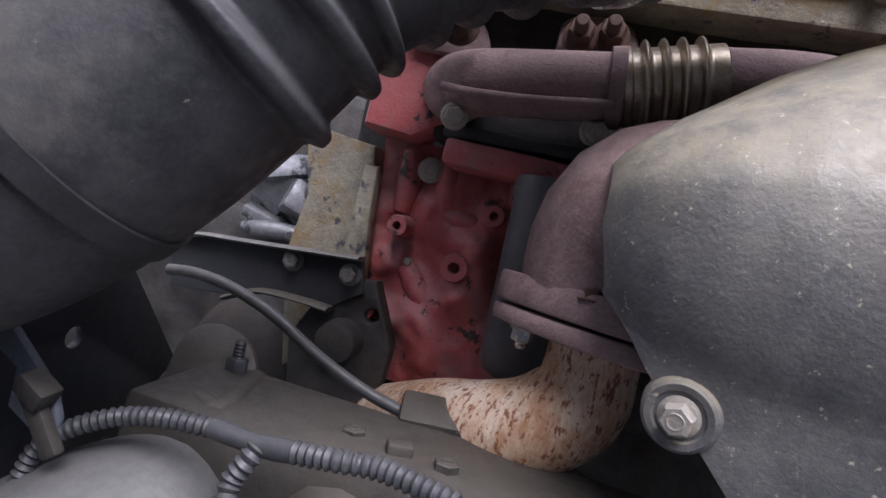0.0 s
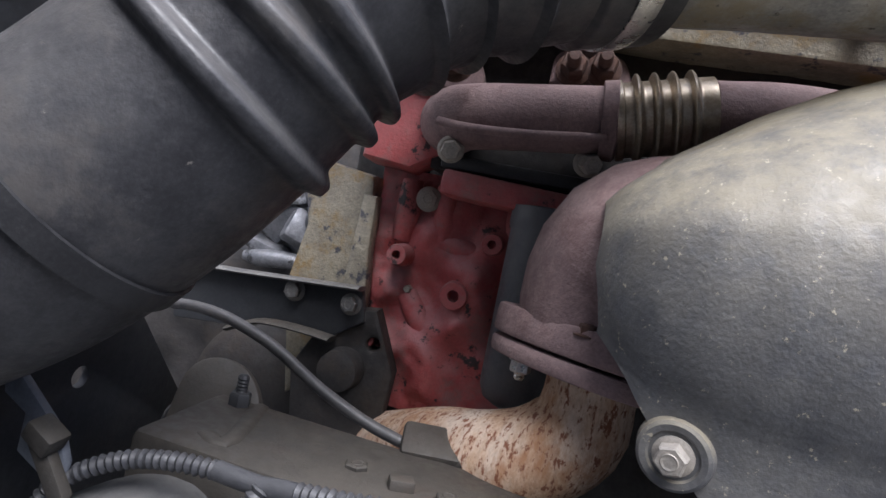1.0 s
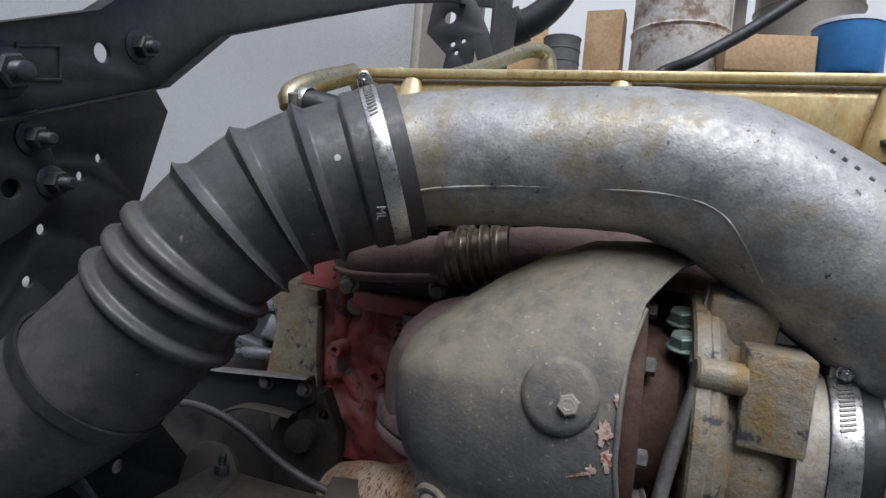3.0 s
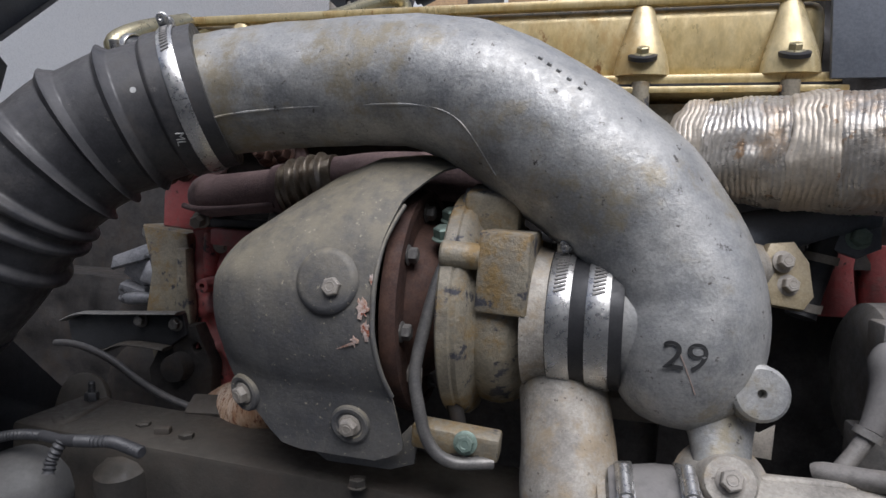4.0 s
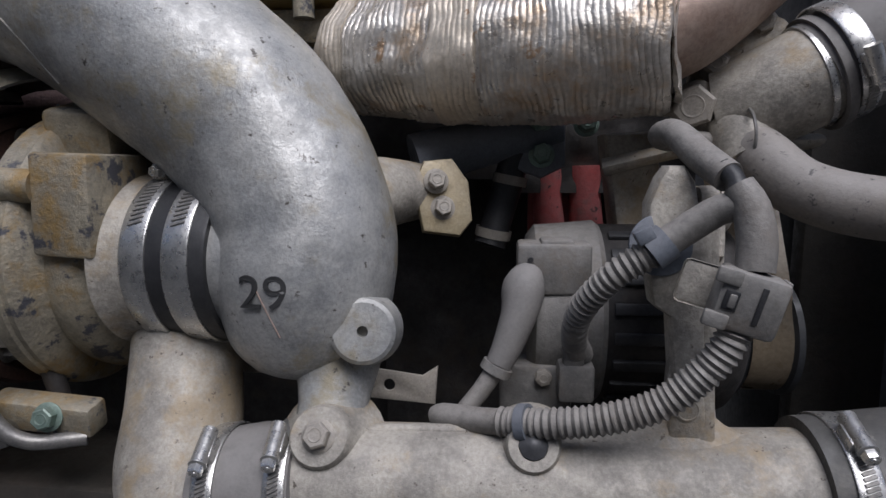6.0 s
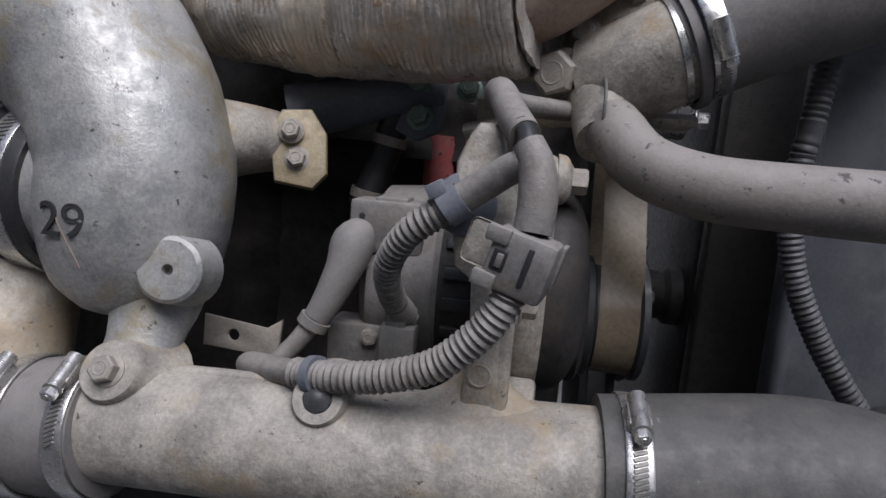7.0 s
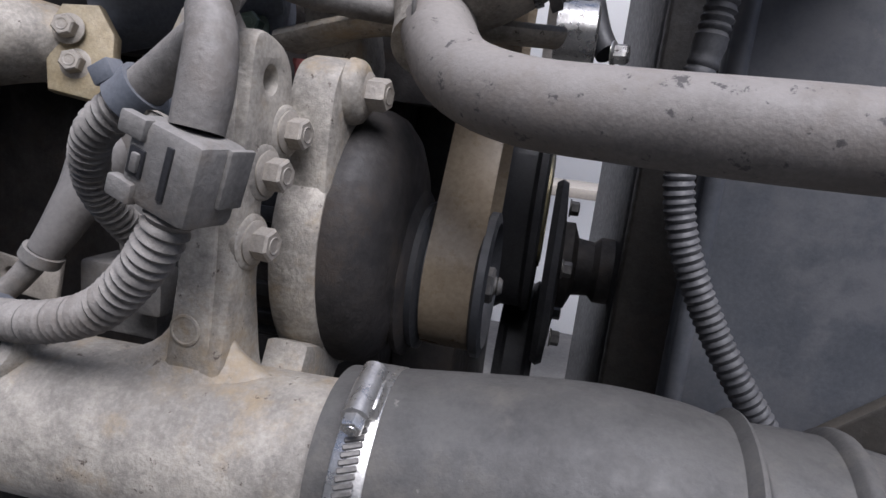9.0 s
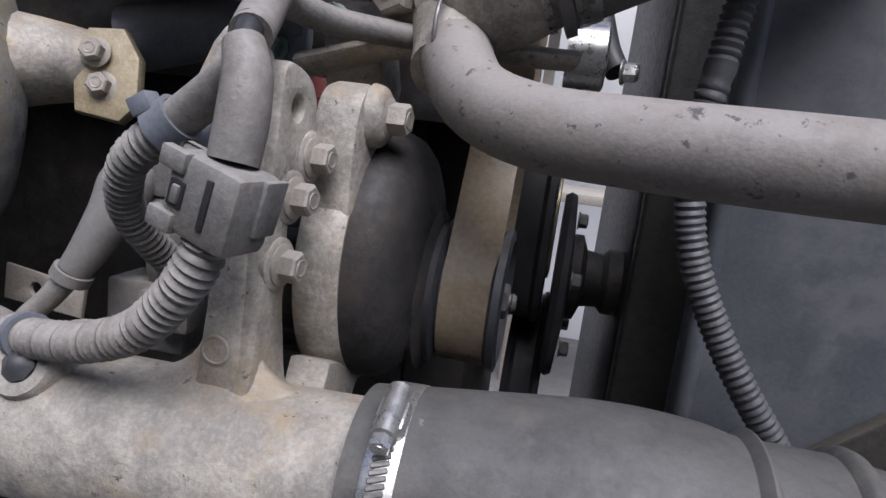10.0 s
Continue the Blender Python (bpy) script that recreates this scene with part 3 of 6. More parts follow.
def casting(x0, x1, z0, z1, y, nx, nz, humps, rough, seed):
    """A cast wall that faces the camera's side, with swellings and an uneven skin."""
    bm = bmesh.new()
    grid = []
    for i in range(nx + 1):
        col = []
        for j in range(nz + 1):
            x, z = x0 + (x1 - x0) * i / nx, z0 + (z1 - z0) * j / nz
            d = sum(0.62 * h * math.exp(-((x - a) ** 2 + (z - b) ** 2) / (r * r)) for a, b, h, r in humps)
            d += rough * noise.noise(Vector((x * 22 + seed, z * 22, 1.7))) + rough * 0.4 * noise.noise(Vector((x * 70, z * 70, seed)))
            col.append(bm.verts.new((x, y - d, z)))
        grid.append(col)
    for p, q in zip(grid, grid[1:]):
        for j in range(nz):
            bm.faces.new((p[j], p[j + 1], q[j + 1], q[j]))
    rim = [c for c in grid[0]] + [grid[i][-1] for i in range(1, nx + 1)] + [c for c in grid[-1][-2::-1]] + [grid[i][0] for i in range(nx - 1, 0, -1)]
    back = [bm.verts.new((v.co.x, y + 0.35, v.co.z)) for v in rim]
    for k in range(len(rim)):
        bm.faces.new((rim[k], rim[k - 1], back[k - 1], back[k]))
    bm.faces.new(back)
    return bm


part("crankcase", casting(-0.235, -0.03, 1.235, 1.462, 0.548, 74, 84, HUMPS, 0.008, 3.0), RED, engine)
# Same block as the red crankcase, its shade put into a near-black colour.
part("lower_case", casting(-0.235, 0.0, 0.95, 1.237, 0.56, 30, 30, [], 0.01, 8.0), GRIME_SHADE, engine, "grimy lower crankcase with shade put into its dark colour")
part("dark_case", casting(-0.04, 0.42, 0.95, 1.466, 0.56, 60, 50, [], 0.01, 6.0), GRIME_SHADE, engine, "grimy crankcase side with shade put into its dark colour")
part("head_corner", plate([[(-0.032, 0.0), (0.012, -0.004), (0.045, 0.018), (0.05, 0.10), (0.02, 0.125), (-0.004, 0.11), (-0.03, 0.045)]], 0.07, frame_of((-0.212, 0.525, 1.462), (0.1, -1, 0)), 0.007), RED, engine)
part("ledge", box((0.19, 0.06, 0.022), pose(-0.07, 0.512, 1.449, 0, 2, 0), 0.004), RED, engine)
# Hidden box, added to stop daylight leaking through the crankcase-to-head seam.
part("seam_light_block", box((0.52, 0.16, 0.34), pose(-0.05, 0.80, 1.40), 0.004), GRIME_SHADE, engine)
part("rear_plate", box((0.06, 0.5, 0.33), pose(-0.262, 0.87, 1.40), 0.004), GRIME_SHADE, engine)
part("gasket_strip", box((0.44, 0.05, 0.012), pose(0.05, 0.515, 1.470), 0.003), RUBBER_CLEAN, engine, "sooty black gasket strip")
part("cylinder_head", casting(-0.18, 0.56, 1.463, 1.612, 0.50, 80, 20, [], 0.006, 9.0), GRIME_SHADE, engine, "grimy cylinder head with shade put into its dark colour")
part("head_rim", box((0.78, 0.30, 0.03), pose(0.17, 0.605, 1.598), 0.004), ALU_OILY, engine)
for a_, b_ in (((-0.205, 1.452), (-0.205, 1.395)), ((-0.17, 1.452), (-0.165, 1.40)), ((-0.165, 1.40), (-0.10, 1.385)), ((-0.10, 1.445), (-0.095, 1.34)), ((-0.19, 1.345), (-0.15, 1.29)), ((-0.15, 1.29), (-0.155, 1.245))):
    part("cast_rib", tube([(a_[0], 0.546, a_[1], 0.010), ((a_[0] + b_[0]) / 2 + 0.002, 0.543, (a_[1] + b_[1]) / 2, 0.012), (b_[0], 0.546, b_[1], 0.010)], 14, 0.006), RED, engine)
for x, z, r in ((-0.199, 1.381, 0.009), (-0.115, 1.407, 0.009), (-0.212, 1.30, 0.008), (-0.14, 1.355, 0.012)):
    part("boss", lathe([(0, r * 1.25), (0.03, r * 1.1), (0.034, r), (0.034, r * 0.45), (0.02, r * 0.4), (0.02, 0)], (x, 0.548, z), (0, -1, 0), 24), RED, engine)
bolt((-0.184, 0.535, 1.437), (0, -1, 0), STEEL_DUSTY, engine, 0.016, 0.003, 0.012, name="plug")
bolt((-0.188, 0.55, 1.35), (0, -1, 0), STEEL_DUSTY, engine, 0.007, 0.012, 0.006, name="plug")
part("dark_wall", casting(0.40, 0.64, 0.95, 1.468, 0.535, 40, 50, [], 0.008, 5.0), GRIME_SHADE, engine, "grimy timing case wall, coloured near black for shade")
part("front_case", box((0.07, 0.34, 0.7), pose(0.672, 0.74, 1.30), 0.02), GRIME_SHADE, engine)
part("front_cover", casting(0.53, 0.70, 1.45, 1.76, 0.50, 30, 40, [(0.60, 1.68, 0.03, 0.03), (0.66, 1.6, 0.03, 0.03)], 0.012, 4.0), GRIME_SHADE, engine, "grimy front engine cover, coloured near black for shade")

flywheel = thing("flywheel_housing", (-0.27, 0.57, 1.2), "oil-stained aluminium flywheel housing beside the block", "engine housing")
part("housing", plate([[(-0.055, 0.008), (0.02, -0.002), (0.028, -0.05), (0.03, -0.12), (0.018, -0.15), (0.016, -0.19), (-0.03, -0.23), (-0.05, -0.12), (-0.04, -0.06)]], 0.09, frame_of((-0.262, 0.585, 1.452), (0, -1, 0)), 0.006), ALU_OILY, flywheel)
part("rib", plate([[(0.0, 0.0), (0.014, 0.0), (0.016, -0.05), (0.022, -0.1), (0.012, -0.14), (-0.004, -0.1)]], 0.02, frame_of((-0.243, 0.53, 1.43), (0, -1, 0)), 0.004), ALU_OILY, flywheel)
bolt((-0.314, 0.560, 1.448), (-0.6, -1, 0), STEEL_DARK, flywheel, 0.016, 0.01)

gearbox = thing("gearbox", (-0.6, 0.75, 0.9), "grimy cast gearbox behind the engine, darkened for shade", "gearbox")
part("case", casting(-1.3, -0.29, 0.85, 1.36, 0.66, 80, 40, [(-0.45, 1.3, 0.04, 0.05), (-0.38, 1.2, 0.05, 0.05)], 0.012, 7.0), GRIME_SHADE, gearbox)
part("upper_case", box((0.75, 0.2, 0.6), pose(-0.64, 0.86, 1.24), 0.03), GRIME_SHADE, gearbox)
part("bell_housing", tube([(-0.257, 0.600, 1.359, 0.03), (-0.291, 0.600, 1.367, 0.034), (-0.333, 0.610, 1.387, 0.032), (-0.385, 0.630, 1.391, 0.03)], 24, 0.006), SILVER, gearbox, "bare aluminium bell housing")
for p_, s_, r_ in (((-0.349, 0.585, 1.394), (0.04, 0.03, 0.05), (20, 35, 15)), ((-0.312, 0.575, 1.380), (0.05, 0.03, 0.035), (-15, 20, 30)), ((-0.297, 0.575, 1.409), (0.035, 0.03, 0.055), (10, -25, 20)), ((-0.358, 0.580, 1.355), (0.05, 0.025, 0.02), (15, 15, 10))):
    part("cast_block", box(s_, pose(*p_, *r_), 0.005), SILVER, gearbox)
part("shift_arm", plate([[(-0.05, -0.02), (0.05, 0.012), (0.055, 0.03), (0.0, 0.022), (-0.05, 0.0)]], 0.012, frame_of((-0.332, 0.570, 1.408), (0.2, -1, 0.4)), 0.003), SILVER, gearbox, "bare metal shift arm")
part("shift_rod", tube([(-0.371, 0.560, 1.346, 0.005), (-0.355, 0.560, 1.346, 0.009), (-0.327, 0.560, 1.349, 0.009), (-0.293, 0.570, 1.348, 0.008)], 16), SILVER, gearbox)
part("fork", tube([(-0.284, 0.550, 1.426, 0.009), (-0.295, 0.560, 1.402, 0.012), (-0.315, 0.580, 1.382, 0.012)], 16), SILVER, gearbox)
part("lower_cover", lathe([(0, 0.07), (0.03, 0.08), (0.04, 0.06), (0.045, 0.0)], (-0.34, 0.62, 1.20), (0.2, -1, 0.1), 32), GRIME_SHADE, gearbox)

mount = thing("engine_mount_bracket", (-0.30, 0.51, 1.27), "black steel engine mount bracket with scuffed edge", "bracket")
FR = frame_of((0, 0.505, 0), (0, -1, 0))
part("web", plate([[(-0.408, 0.500, 1.322)[::2], (-0.380, 0.500, 1.333)[::2], (-0.219, 0.500, 1.344)[::2], (-0.212, 0.500, 1.316)[::2], (-0.239, 0.500, 1.297)[::2], (-0.264, 0.500, 1.299)[::2], (-0.309, 0.500, 1.297)[::2], (-0.340, 0.500, 1.285)[::2], (-0.399, 0.500, 1.280)[::2]]], 0.01, FR, 0.002), BLACK, mount)
part("top_flange", tube([(-0.405, 0.495, 1.323, 0.004), (-0.377, 0.495, 1.334, 0.004), (-0.326, 0.495, 1.338, 0.004), (-0.218, 0.495, 1.346, 0.004)], 10, flat=(3.0, 0.6)), STEEL_DARK, mount, "scuffed bare metal flange")
part("arch", tube([(-0.334, 0.490, 1.285, 0.004), (-0.303, 0.490, 1.298, 0.004), (-0.260, 0.490, 1.299, 0.004), (-0.235, 0.490, 1.297, 0.004)], 10, flat=(3.0, 0.7)), RAIL, mount)
for p in ((-0.281, 0.497, 1.331), (-0.226, 0.497, 1.330)):
    bolt(p, (0, -1, 0), STEEL_DARK, mount, 0.013, 0.007, 0.010)
lowmount = thing("mount_casting", (-0.24, 0.53, 1.2), "grimy cast engine mount foot", "bracket")
part("foot", plate([[(-0.03, 0.03), (0.01, 0.035), (0.035, -0.02), (0.03, -0.10), (-0.05, -0.09), (-0.06, -0.03)], circle(-0.02, -0.035, 0.008), circle(0.012, 0.004, 0.006)], 0.03, frame_of((-0.215, 0.520, 1.293), (0.1, -1, 0)), 0.004), GRIME_SHADE, lowmount)
part("pad", lathe([(0, 0.02), (0.02, 0.018), (0.022, 0.012), (0.022, 0)], (-0.224, 0.505, 1.271), (0, -1, 0), 24), GRIME_SHADE, lowmount)

filt = thing("oil_canister", (-0.06, 0.50, 1.26), "dark blue-grey oil filter canister", "oil filter")
part("canister", lathe([(0, 0.0), (0.002, 0.02), (0.008, 0.03), (0.018, 0.034), (0.15, 0.034), (0.155, 0.036), (0.17, 0.036), (0.172, 0.02)], (-0.066, 0.497, 1.274), (0, 0, 1), 36), TANK, filt)
part("cap", box((0.11, 0.05, 0.05), pose(-0.03, 0.515, 1.425), 0.006), TANK, filt)

# valve cover
cover = thing("valve_cover", (0.2, 0.60, 1.62), "gold varnished valve cover with oily stains", "valve cover")
part("cover", box((0.70, 0.30, 0.078), pose(0.17, 0.602, 1.672), 0.016, segs=3), GOLD, cover)
part("top_lip", box((0.71, 0.012, 0.010), pose(0.17, 0.451, 1.712), 0.003), GOLD, cover)
part("flange", box((0.72, 0.33, 0.010), pose(0.17, 0.60, 1.633), 0.003), GOLD, cover)
part("lower_flange", box((0.73, 0.335, 0.007), pose(0.17, 0.60, 1.6225), 0.002), GOLD, cover)
part("gasket", box((0.72, 0.328, 0.004), pose(0.17, 0.60, 1.6275), 0.001), RUBBER_CLEAN, cover, "black gasket")
for x in (-0.10, 0.12, 0.352, 0.486):
    part("buttress", tube([(x, 0.452, 1.706, 0.010), (x, 0.446, 1.685, 0.015), (x, 0.441, 1.655, 0.024), (x, 0.441, 1.637, 0.027)], 20, flat=(1, 0.55)), GOLD, cover)
    part("grommet", lathe([(0, 0.014), (0.004, 0.014), (0.005, 0.011), (0.005, 0.006)], (x, 0.432, 1.652), (0, -0.5, 1), 24), RUBBER_CLEAN, cover, "black rubber grommet")
    bolt((x, 0.430, 1.656), (0, -0.5, 1), BRASS, cover, 0.011, 0.006, 0.009)
    part("pillar", tube([(x, 0.437, 1.63, 0.009), (x, 0.437, 1.60, 0.009)], 14), ALU_OILY, cover)
part("bracket_plate", plate([[(-0.028, -0.055), (0.026, -0.055), (0.03, 0.06), (-0.034, 0.06)]], 0.006, frame_of((0.545, 0.43, 1.685), (0, -1, 0)), 0.001), GREYBLUE, cover, "dark blue-grey lifting plate")
rear = thing("rear_cover", (-0.21, 0.45, 1.58), "olive-tinted rear timing cover", "engine cover")
part("cover", plate([[(-0.292, 0.440, 1.583)[::2], (-0.292, 0.440, 1.615)[::2], (-0.279, 0.440, 1.647)[::2], (-0.198, 0.440, 1.674)[::2], (-0.14, 1.70), (-0.14, 1.60), (-0.23, 1.58)]], 0.12, frame_of((0, 0.49, 0), (0, -1, 0)), 0.008), OLIVE, rear)

# breather pipe on the cover
breather = thing("breather_pipe", (-0.15, 0.42, 1.68), "yellow passivated breather pipe with black hose", "pipe")
part("elbow", tube([(-0.189, 0.356, 1.653, 0.011), (-0.192, 0.360, 1.666, 0.012), (-0.183, 0.389, 1.685, 0.012), (-0.169, 0.446, 1.710, 0.011)], 20, 0.004), BRASS, breather)
part("pipe", tube([(-0.173, 0.456, 1.702, 0.009), (-0.148, 0.506, 1.719, 0.009), (-0.114, 0.580, 1.740, 0.009), (-0.075, 0.676, 1.784, 0.010), (-0.037, 0.752, 1.826, 0.011), (-0.011, 0.781, 1.831, 0.012), (-0.002, 0.784, 1.803, 0.012)], 18, 0.006), BRASS, breather)
part("clip", box((0.05, 0.012, 0.012), frame_of((-0.136, 0.520, 1.726), (0, 0, 1)), 0.003), BRASS, breather)
part("hose", tube([(-0.181, 0.358, 1.659, 0.0145), (-0.168, 0.368, 1.658, 0.0145), (-0.143, 0.381, 1.654, 0.0145), (-0.112, 0.391, 1.647, 0.0145)], 20), RUBBER_CLEAN, breather, "black rubber breather hose")
hose_clamp((-0.175, 0.362, 1.659), (0.9, -0.05, -0.15), 0.0148, 0.008, 200, "small steel clamp on the breather hose")

# exhaust manifold
man = thing("exhaust_manifold", (-0.08, 0.45, 1.5), "maroon oxidised cast iron exhaust manifold", "exhaust manifold")
part("runner", tube([(-0.172, 0.56, 1.506, 0.029), (-0.168, 0.50, 1.505, 0.029), (-0.143, 0.457, 1.504, 0.026), (-0.097, 0.446, 1.508, 0.0252), (-0.035, 0.445, 1.515, 0.0255)], 28), MAROON, man)
part("bellows", tube([(-0.036, 0.445, 1.515, 0.0275), (0.030, 0.444, 1.530, 0.027)], 32, 0.0012, lambda s: 0.0058 * max(0, math.sin((s - 0.012) / 0.0125 * 6.283)) ** 0.7 if 0.012 < s < 0.062 else (0.002 if s < 0.006 else 0.0)), BELLOW, man, "gold heat-tinted steel bellows")
part("rear_runner", tube([(0.028, 0.444, 1.529, 0.025), (0.10, 0.45, 1.535, 0.026), (0.25, 0.47, 1.53, 0.028)], 24), MAROON, man)
part("cast_rib", tube([(-0.165, 0.432, 1.492, 0.0035), (-0.14, 0.424, 1.489, 0.0035), (-0.097, 0.423, 1.491, 0.0035), (-0.040, 0.422, 1.497, 0.0035)], 10), MAROON, man)
part("collar", lathe([(-0.006, 0.024), (-0.006, 0.029), (0.004, 0.030), (0.006, 0.028), (0.006, 0.024)], (-0.040, 0.445, 1.5145), (1, 0, 0.1), 36, closed=True), MAROON, man)
for a, b in (((-0.178, 0.425, 1.530), 1), ((-0.158, 0.425, 1.534), 1), ((-0.074, 0.468, 1.555), 1), ((-0.051, 0.468, 1.558), 1)):
    bolt(a, (0, -1, 0.1), RUST_DARK, man, 0.018, 0.014, 0.014, 0.014, "nut")
for px in ((-0.178, 0.485, 1.542), (-0.062, 0.485, 1.557)):
    part("stud_flange", plate([[(-0.03, -0.012), (0.03, -0.012), (0.028, 0.012), (0.012, 0.02), (-0.012, 0.02), (-0.028, 0.012)]], 0.012, frame_of(px, (0, -1, 0.1)), 0.003, soft=0.004), MAROON, man)
for a in ((-0.155, 0.452, 1.475), (-0.049, 0.450, 1.482)):
    bolt(a, (0.2, -1, -0.2), STEEL_DUSTY, man, 0.014, 0.016, 0.011)

# ---- turbocharger ----
turbo = thing("turbocharger", (0.16, TY, TZ - 0.13), "dusty turbocharger with rust-brown turbine flange and cast compressor housing", "turbocharger")
part("turbine_housing", tube([(0.13, TY, TZ, 0.07), (0.05, 0.375, 1.413, 0.074), (0.0, 0.39, 1.41, 0.072), (-0.017, 0.398, 1.39, 0.060), (-0.015, 0.40, 1.362, 0.058)], 36), MAROON, turbo, "maroon oxidised turbine outlet elbow")
part("outlet_flange", plate([[(-0.068, -0.03), (-0.055, -0.05), (0.0, -0.062), (0.06, -0.045), (0.066, 0.0), (0.06, 0.05), (0.0, 0.062), (-0.055, 0.05), (-0.068, 0.03)]], 0.02, frame_of((-0.012, 0.40, 1.357), (0.05, 0.05, 1)), 0.003, soft=0.006), MAROON, turbo)
part("pipe_flange", plate([[(-0.066, -0.03), (-0.054, -0.05), (0.0, -0.06), (0.06, -0.045), (0.066, 0.0), (0.06, 0.05), (0.0, 0.062), (-0.055, 0.05), (-0.066, 0.03)]], 0.012, frame_of((-0.012, 0.40, 1.339), (0.05, 0.05, 1)), 0.003, soft=0.006), MAROON, turbo)
bolt((-0.066, 0.405, 1.334), (0, 0, -1), STEEL, turbo, 0.013, 0.008, 0.010, 0.006, "nut")
bolt((-0.03, 0.345, 1.366), (0, 0, 1), RUST_DARK, turbo, 0.012, 0.006, 0.009)
part("turbine_flange", lathe([(0.0, 0.06), (0.0, 0.104), (0.008, 0.106), (0.014, 0.104), (0.0145, 0.096), (0.0125, 0.094), (0.0125, 0.076), (0.016, 0.073), (0.04, 0.066), (0.05, 0.05)], (0.148, TY, TZ), (1, 0, 0), 56), RUST_DARK, turbo, "rust-brown turbine flange with bolts")
part("bearing_housing", lathe([(0, 0.05), (0.03, 0.045), (0.05, 0.05)], (0.16, TY, TZ), (1, 0, 0), 32), RUST_DARK, turbo)
for k in range(8):
    a = radians(100 + 45 * k)
    bolt((0.1615, TY + 0.085 * math.cos(a), TZ + 0.085 * math.sin(a)), (1, 0, 0), STEEL_DARK, turbo, 0.012, 0.007, 0.009)
part("compressor_housing", lathe([(0.0, 0.05), (0.0, 0.096), (0.003, 0.101), (0.013, 0.102), (0.018, 0.098), (0.021, 0.088), (0.026, 0.083), (0.036, 0.081), (0.048, 0.078), (0.057, 0.073), (0.064, 0.067), (0.070, 0.0625), (0.078, 0.0605), (0.08, 0.055)], (0.198, TY, TZ), (1, 0, 0), 56), ALU_OILY, turbo, "stained cast aluminium compressor housing")
part("flange_rim", lathe([(0, 0.09), (0, 0.101), (0.002, 0.1035), (0.011, 0.1035), (0.013, 0.101), (0.013, 0.09)], (0.194, TY, TZ), (1, 0, 0), 64, closed=True), ALU_OILY, turbo)
part("box_boss", box((0.042, 0.060, 0.066), pose(0.2475, 0.297, 1.452, 0, 2, -4), 0.003), ALU_OILY, turbo)
part("top_lug", box((0.050, 0.045, 0.05), pose(0.228, 0.335, 1.495, 14, 4, 0), 0.006), ALU_OILY, turbo)
part("port", lathe([(0, 0.011), (0.03, 0.011), (0.032, 0.009), (0.032, 0)], (0.226, 0.275, 1.464), (-1, -0.1, 0.05), 20), ALU_OILY, turbo)
part("volute", tube([(0.236, TY - 0.058 * math.cos(radians(a)), TZ + 0.058 * math.sin(radians(a)), 0.022 + 0.00006 * (100 - a)) for a in range(100, -130, -20)], 22), ALU_OILY, turbo)
part("inlet_neck", lathe([(0, 0.050), (0, 0.063), (0.005, 0.0595), (0.012, 0.0575), (0.036, 0.0565), (0.039, 0.045)], (0.264, TY - 0.031, TZ), (1, -0.06, 0), 56), ALU_DUSTY, turbo)
part("back_plate", plate([circle(0, 0, 0.103, 48)], 0.008, frame_of((0.199, TY, TZ), (1, 0, 0)), 0.002), ALU_OILY, turbo)
part("foot_plate", box((0.075, 0.02, 0.022), pose(0.210, 0.285, 1.308, 10, 4, 0), 0.003), ALU_OILY, turbo)
bolt((0.220, 0.273, 1.310), (0.1, -1, 0.2), GREEN, turbo, 0.013, 0.007, 0.010)
bolt((0.189, 0.340, 1.490), (0, -0.3, 1), GREEN, turbo, 0.018, 0.009, 0.012, name="banjo_bolt", label="green passivated banjo bolt")
bolt((0.189, 0.310, 1.475), (0, -0.3, 1), GREEN, turbo, 0.018, 0.009, 0.012, name="banjo_bolt", label="green passivated banjo bolt")
bolt((0.170, 0.310, 1.354), (-1, -0.4, 0), STEEL_DUSTY, turbo, 0.016, 0.012, 0.012)
part("oil_pipe", tube([(0.200, 0.275, 1.461, 0.005), (0.194, 0.270, 1.445, 0.0052), (0.185, 0.265, 1.408, 0.0052), (0.179, 0.260, 1.370, 0.0052), (0.183, 0.258, 1.343, 0.0052), (0.192, 0.260, 1.312, 0.0052), (0.210, 0.265, 1.296, 0.0052), (0.242, 0.280, 1.293, 0.0052)], 16, 0.005), STEEL_DARK, turbo, "bent steel oil pipe with rust")
part("link_rod", tube([(0.205, 0.330, 1.519, 0.0025), (0.199, 0.310, 1.489, 0.0025), (0.194, 0.290, 1.467, 0.0025)], 10), STEEL_DARK, turbo)
part("actuator_rod", tube([(0.188, 0.300, 1.361, 0.008), (0.204, 0.300, 1.331, 0.007), (0.209, 0.300, 1.308, 0.007)], 14), GRIME_SHADE, turbo)

# heat shield
shield = thing("heat_shield", (0.06, TY - 0.1, 1.29), "dusty blue-grey steel heat shield with rust flecks", "heat shield")
bm = bmesh.new()
rows = []
NA, NU = 52, 34
RIM_A, RIM_X = (66, 88, 98, 109, 130, 150, 165, 185, 199, 214), (0.200, 0.212, 0.206, 0.184, 0.159, 0.150, 0.148, 0.148, 0.152, 0.159)
SHELL_AT, SHELL_R = (0.0, 0.006, 0.016, 0.03, 0.05, 0.075, 0.11, 0.25), (0.050, 0.066, 0.080, 0.093, 0.105, 0.113, 0.118, 0.119)
TOP_AT, TOP_R = (0.0, 0.016, 0.03, 0.05, 0.075, 0.11, 0.15, 0.19, 0.25), (0.034, 0.050, 0.062, 0.075, 0.092, 0.111, 0.127, 0.130, 0.130)
